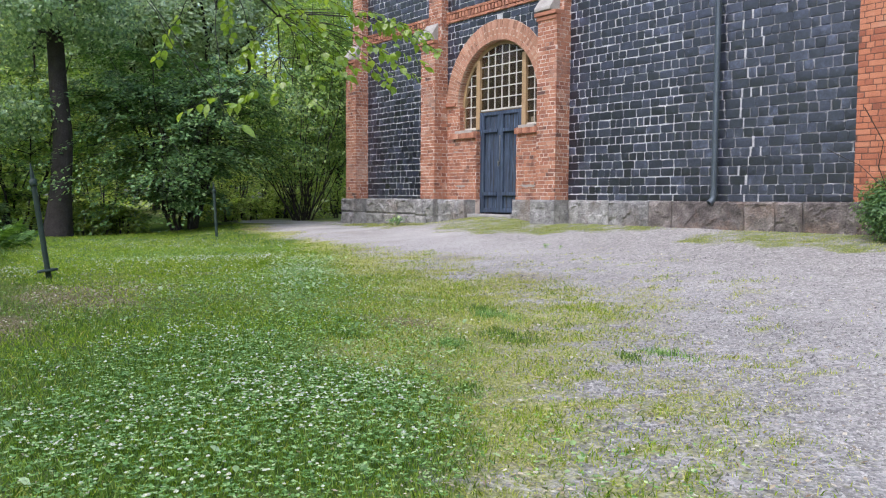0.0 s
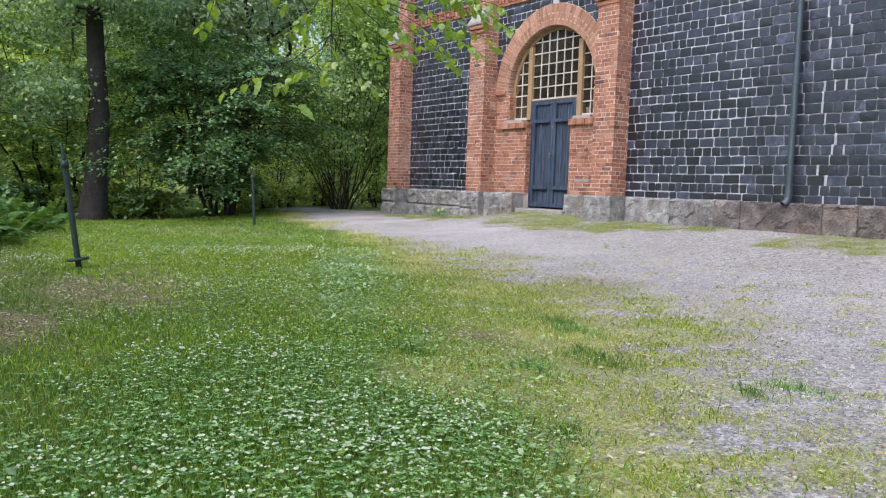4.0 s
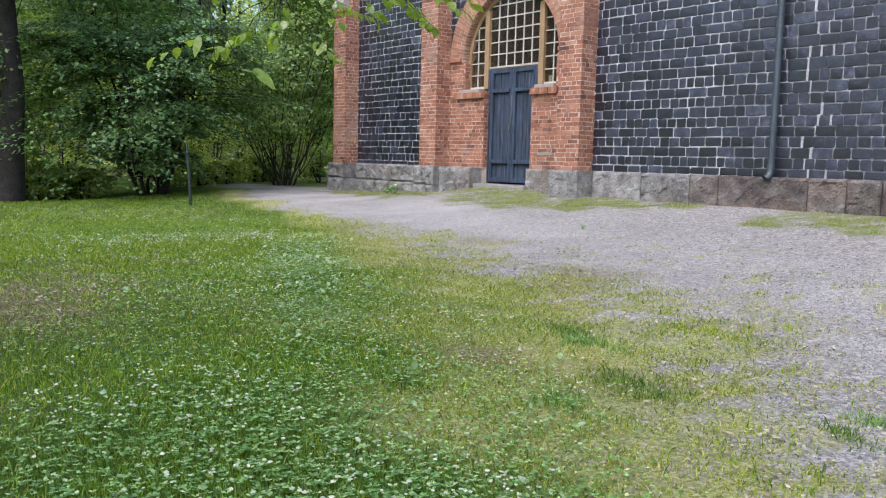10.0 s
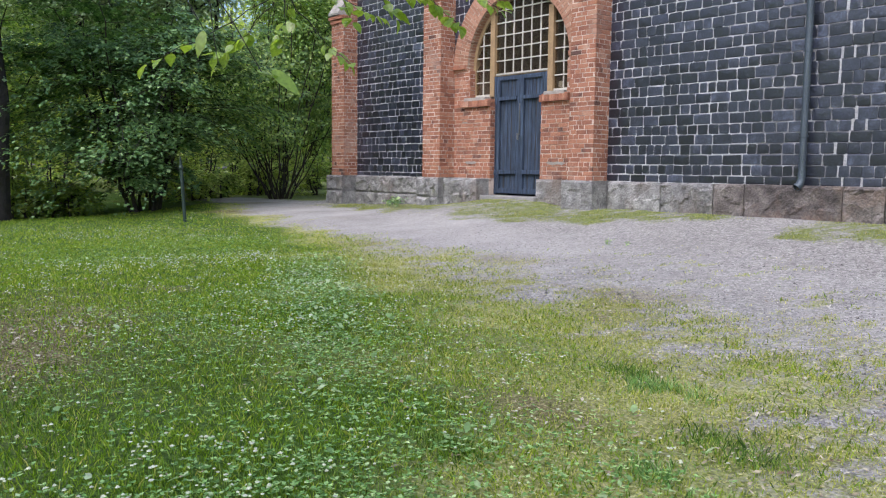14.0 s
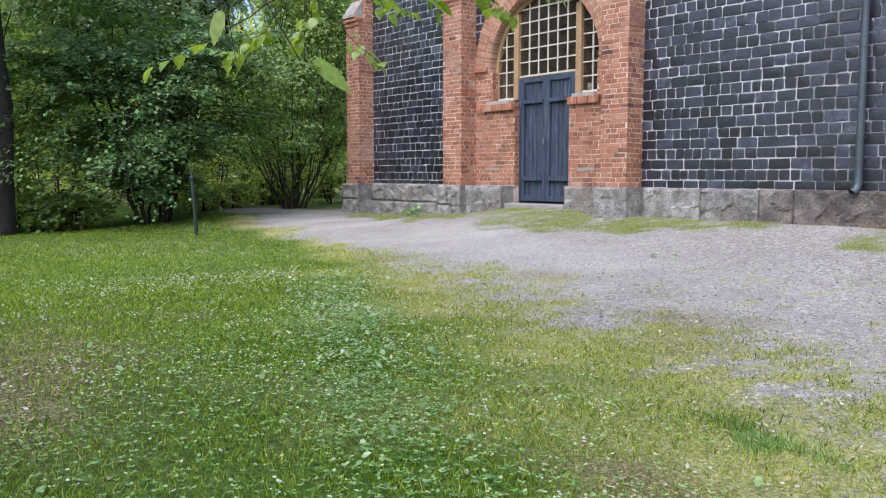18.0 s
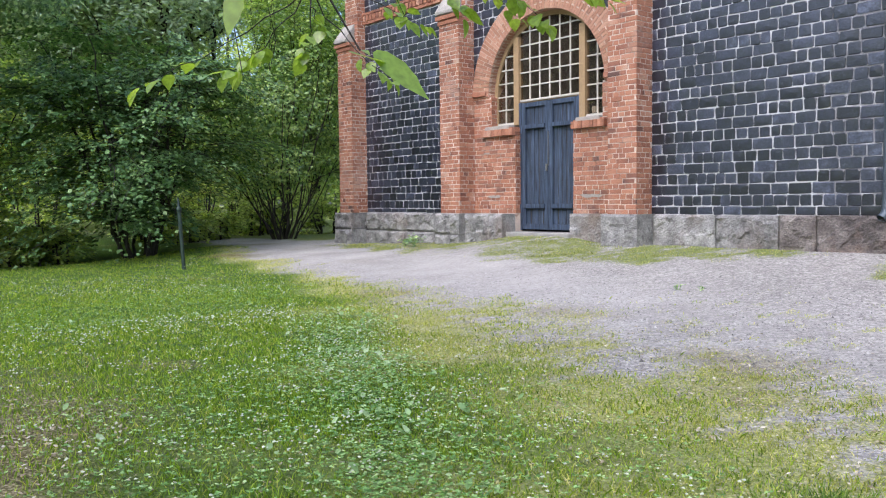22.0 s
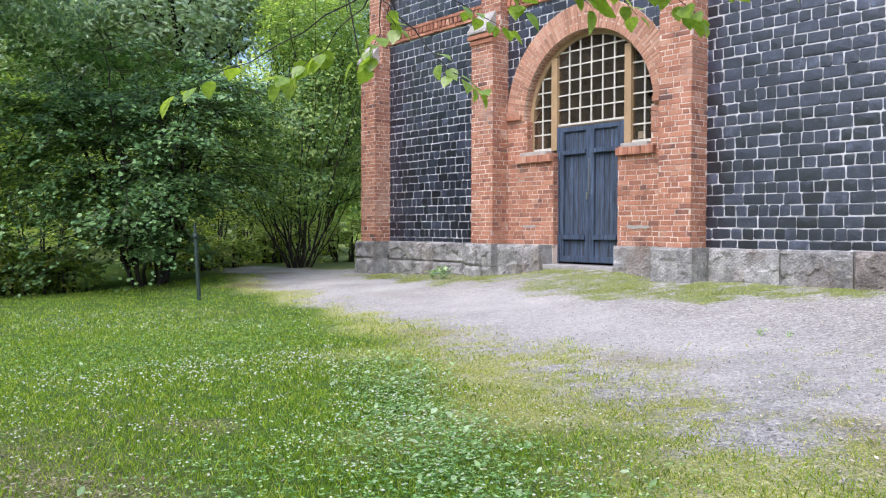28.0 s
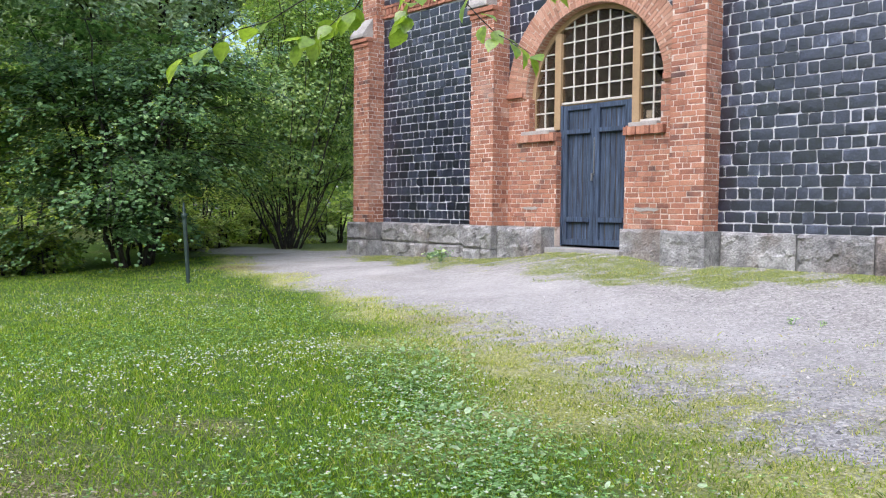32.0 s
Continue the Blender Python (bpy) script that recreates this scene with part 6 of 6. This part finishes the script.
TWIGS = [  # from the limb, by way of, to the hanging end, number of leaves, leaf length
    ((6.5, -8.4, 2.12), (5.9, -8.75, 1.72), (5.5, -9.3, 1.45), 8, 0.125),
    ((6.5, -8.4, 2.12), (6.3, -8.5, 1.8), (6.05, -8.85, 1.53), 13, 0.125),
    ((6.5, -8.4, 2.12), (6.35, -8.3, 1.9), (6.35, -8.35, 1.64), 9, 0.12),
    ((6.5, -8.4, 2.12), (6.4, -8.05, 1.75), (6.94, -7.99, 1.45), 10, 0.12),
    ((6.5, -8.4, 2.12), (6.6, -8.5, 1.95), (6.68, -8.42, 1.8), 6, 0.11),
    ((6.5, -8.4, 2.12), (6.4, -7.8, 2.2), (6.5, -7.35, 1.98), 9, 0.11),
    ((7.5, -8.9, 2.4), (8.0, -8.3, 2.1), (8.4, -7.95, 1.6), 17, 0.095),
    ((7.5, -8.9, 2.4), (8.2, -8.2, 2.2), (8.8, -7.9, 1.66), 17, 0.09),
    ((7.5, -8.9, 2.4), (7.8, -8.5, 2.1), (8.0, -8.25, 1.68), 15, 0.095),
    ((8.1, -9.9, 2.8), (8.3, -8.9, 2.3), (8.5, -8.5, 1.72), 16, 0.085),
    ((8.1, -9.9, 2.8), (8.0, -9.0, 2.4), (8.1, -8.9, 1.9), 16, 0.085),
    ((8.1, -9.9, 2.8), (7.9, -9.4, 2.3), (7.85, -9.3, 1.75), 14, 0.085),
    ((7.5, -8.9, 2.4), (7.6, -8.6, 2.2), (7.9, -8.6, 1.62), 14, 0.085),
    ((8.1, -9.9, 2.8), (8.5, -10.0, 1.9), (8.68, -10.02, 1.1), 5, 0.065),
    ((7.5, -8.9, 2.4), (8.3, -8.6, 2.3), (8.6, -8.1, 1.9), 26, 0.085),
    ((7.5, -8.9, 2.4), (8.4, -8.2, 2.5), (8.9, -7.7, 1.95), 26, 0.09),
    ((7.5, -8.9, 2.4), (8.1, -8.3, 2.5), (8.6, -7.7, 2.05), 26, 0.09),
    ((7.5, -8.9, 2.4), (8.1, -8.4, 2.6), (8.75, -8.0, 2.2), 26, 0.085),
    ((8.1, -9.9, 2.8), (8.2, -9.0, 2.7), (8.3, -8.3, 2.3), 26, 0.085),
    ((7.5, -8.9, 2.4), (8.4, -8.1, 2.4), (9.05, -7.9, 2.1), 24, 0.085),
    ((8.1, -9.9, 2.8), (7.9, -9.3, 2.5), (8.1, -8.7, 2.15), 26, 0.085),
    ((8.1, -9.9, 2.8), (8.2, -9.2, 2.6), (8.4, -8.8, 2.1), 18, 0.085),
    ((8.1, -9.9, 2.8), (7.8, -9.6, 2.6), (7.6, -9.5, 2.1), 18, 0.085),
    ((7.5, -8.9, 2.4), (7.3, -9.0, 2.2), (7.2, -9.2, 1.95), 16, 0.085),
    ((8.1, -9.9, 2.8), (8.0, -10.1, 2.3), (7.7, -10.3, 1.75), 16, 0.09),
    ((8.6, -11.8, 3.4), (9.7, -11.0, 1.9), (10.0, -10.68, 1.07), 0, 0.1),
    ((8.6, -11.8, 3.4), (10.3, -11.0, 1.6), (10.4, -10.63, 0.87), 0, 0.1),
    ((7.5, -8.9, 2.4), (7.6, -8.0, 2.3), (7.7, -7.5, 1.82), 12, 0.095),
    ((7.5, -8.9, 2.4), (8.0, -7.8, 2.3), (8.15, -7.3, 1.9), 10, 0.095),
]
_lv, _lf, _singles = [], [], 0
for a, b, c, k, size in TWIGS:
    a, b, c = np.array(a), np.array(b), np.array(c)
    t = np.linspace(0, 1, 9)[:, None]
    p = a * (1 - t) ** 2 + 2 * b * t * (1 - t) + c * t * t
    p[1:-1] += _r.normal(0, 0.012, (7, 3))
    _lines.append((p, np.linspace(0.006, 0.0018, 9)))
    for i in range(k):
        u = 1 - 0.5 * (i / k) ** 1.2 * 0.9
        q = p[min(8, int(u * 8))] * (1 - (u * 8) % 1) + p[min(8, int(u * 8) + 1)] * ((u * 8) % 1)
        side = math.atan2(c[1] - b[1], c[0] - b[0]) + (1 if i % 2 else -1) * _r.uniform(0.3, 1.5) + _r.normal(0, 0.25)
        me = _lm[_r.integers(6)]
        s = size * _r.uniform(0.75, 1.2)
        at = Matrix.Translation(Vector(q)) @ pose(0, 0, 0, _r.uniform(-40, 40), _r.uniform(5, 72), math.degrees(side)) @ pose(_r.uniform(0.02, 0.045), 0, 0) @ Matrix.Diagonal((s, s, s, 1))
        _singles += 1
        if _singles <= 300:
            ob = new("leaf", me)
            ob.parent = linden
            ob.matrix_basis = at
        else:
            o = len(_lv)
            _lv += [at @ v.co for v in me.vertices]
            _lf += [tuple(o + n for n in f.vertices) for f in me.polygons]
for stalk, tip, lift in (((10.32, -10.54, 0.89), (10.405, -10.465, 0.79), (0.45, -0.35, 0.8)), ((10.0, -10.68, 1.06), (10.0, -10.71, 0.95), (0.7, -0.7, 0.2)), ((10.36, -10.62, 0.872), (10.3, -10.49, 0.875), (0.5, -0.4, 0.8))):
    d = Vector(tip) - Vector(stalk)
    s = d.length
    d.normalize()
    w = Vector(lift).cross(d).normalized()
    u = d.cross(w)
    ob = new("leaf", _lm[_r.integers(6)])
    ob.parent = linden
    ob.matrix_basis = Matrix.Translation(Vector(stalk)) @ Matrix((d, w, u)).transposed().to_4x4() @ Matrix.Diagonal((s, s * 0.5, s * 0.25, 1))
tagged(mesh_obj("foliage", _lv, _lf, M_LEAF_NEAR, linden, smooth=True), kind="stuff")
tubes("trunk", _lines, M_BARK, linden, 8)
# the third lobe is an unseen addition that shades the near lawn
_pts = crown_points(_r, [(8.5, -18.0, 7.0, 3.6, 3.0, 2.4), (8.6, -15.5, 5.4, 2.0, 1.8, 0.9), (12.3, -16.6, 6.0, 3.2, 2.4, 1.5)], 1300)
leaf_cloud(_pts, _r, 0.3, 12, 0.12, 0.4, M_LEAF_NEAR, "crown", linden)


# ---------------------------------------------------------------- weeds
def weed(x, y, s, n, seed, label, m=M_CLOVER):
    r = np.random.default_rng(seed)
    w = tagged(new("weed"), label, "plant", "weeds on the yard")
    z = float(ground_z(x, y))
    lines, ends = [], []
    for i in range(max(4, n // 5)):
        a = r.uniform(0, 6.28)
        e = np.array((x + np.cos(a) * s * r.uniform(0.3, 1), y + np.sin(a) * s * r.uniform(0.3, 1), z + s * r.uniform(0.4, 1.1)))
        lines.append((wobble((x, y, z - 0.01), e, r, 4, 0.08), np.linspace(0.004, 0.002, 4)))
        ends.append(e)
    tagged(tubes("stalk", lines, m, w, 5), kind="stuff")
    leaf_cloud(ends, r, s * 0.25, max(4, n // len(ends)), s * 0.4, 0.5, m, "foliage", w, kind="stuff")
    return w


weed(6.15, -3.36, 0.07, 24, 201, "low green weed in the gravel")
weed(6.4, -3.3, 0.05, 18, 202, "low green weed in the gravel")
weed(-2.2, -0.98, 0.15, 50, 203, "dark weed at the foot of the plinth", M_LEAF_DARK)
weed(-1.7, -1.15, 0.2, 50, 204, "dark weed at the foot of the plinth", M_LEAF_DARK)
for k, (x, y, s) in enumerate(((10.24, -8.07, 0.2), (10.5, -8.2, 0.16), (11.13, -8.63, 0.2), (11.35, -8.75, 0.16), (11.2, -9.26, 0.18), (10.44, -9.76, 0.15), (12.3, -8.5, 0.13), (12.4, -8.15, 0.12), (12.36, -10.0, 0.12))):
    tx, ty, r = scatter(3000, x - s * 2.2, x + s * 2.2, y - s * 1.5, y + s * 1.5, lambda a, b: np.exp(-(((a - x) / s / 1.2) ** 2 + ((b - y) / s / 0.7) ** 2)) * np.clip(0.6 + 0.7 * soft_noise(a, b, 12.0, 71 + k), 0, 1), 210 + k)
    tagged(blades("grass_tuft", tx, ty, r, 0.02, 0.075, 0.0036, M_CLOVER if k % 3 == 1 else M_GRASS_LONG, "dense green tuft of grass at the edge of the gravel", 1.1), "", "", "grass tufts")
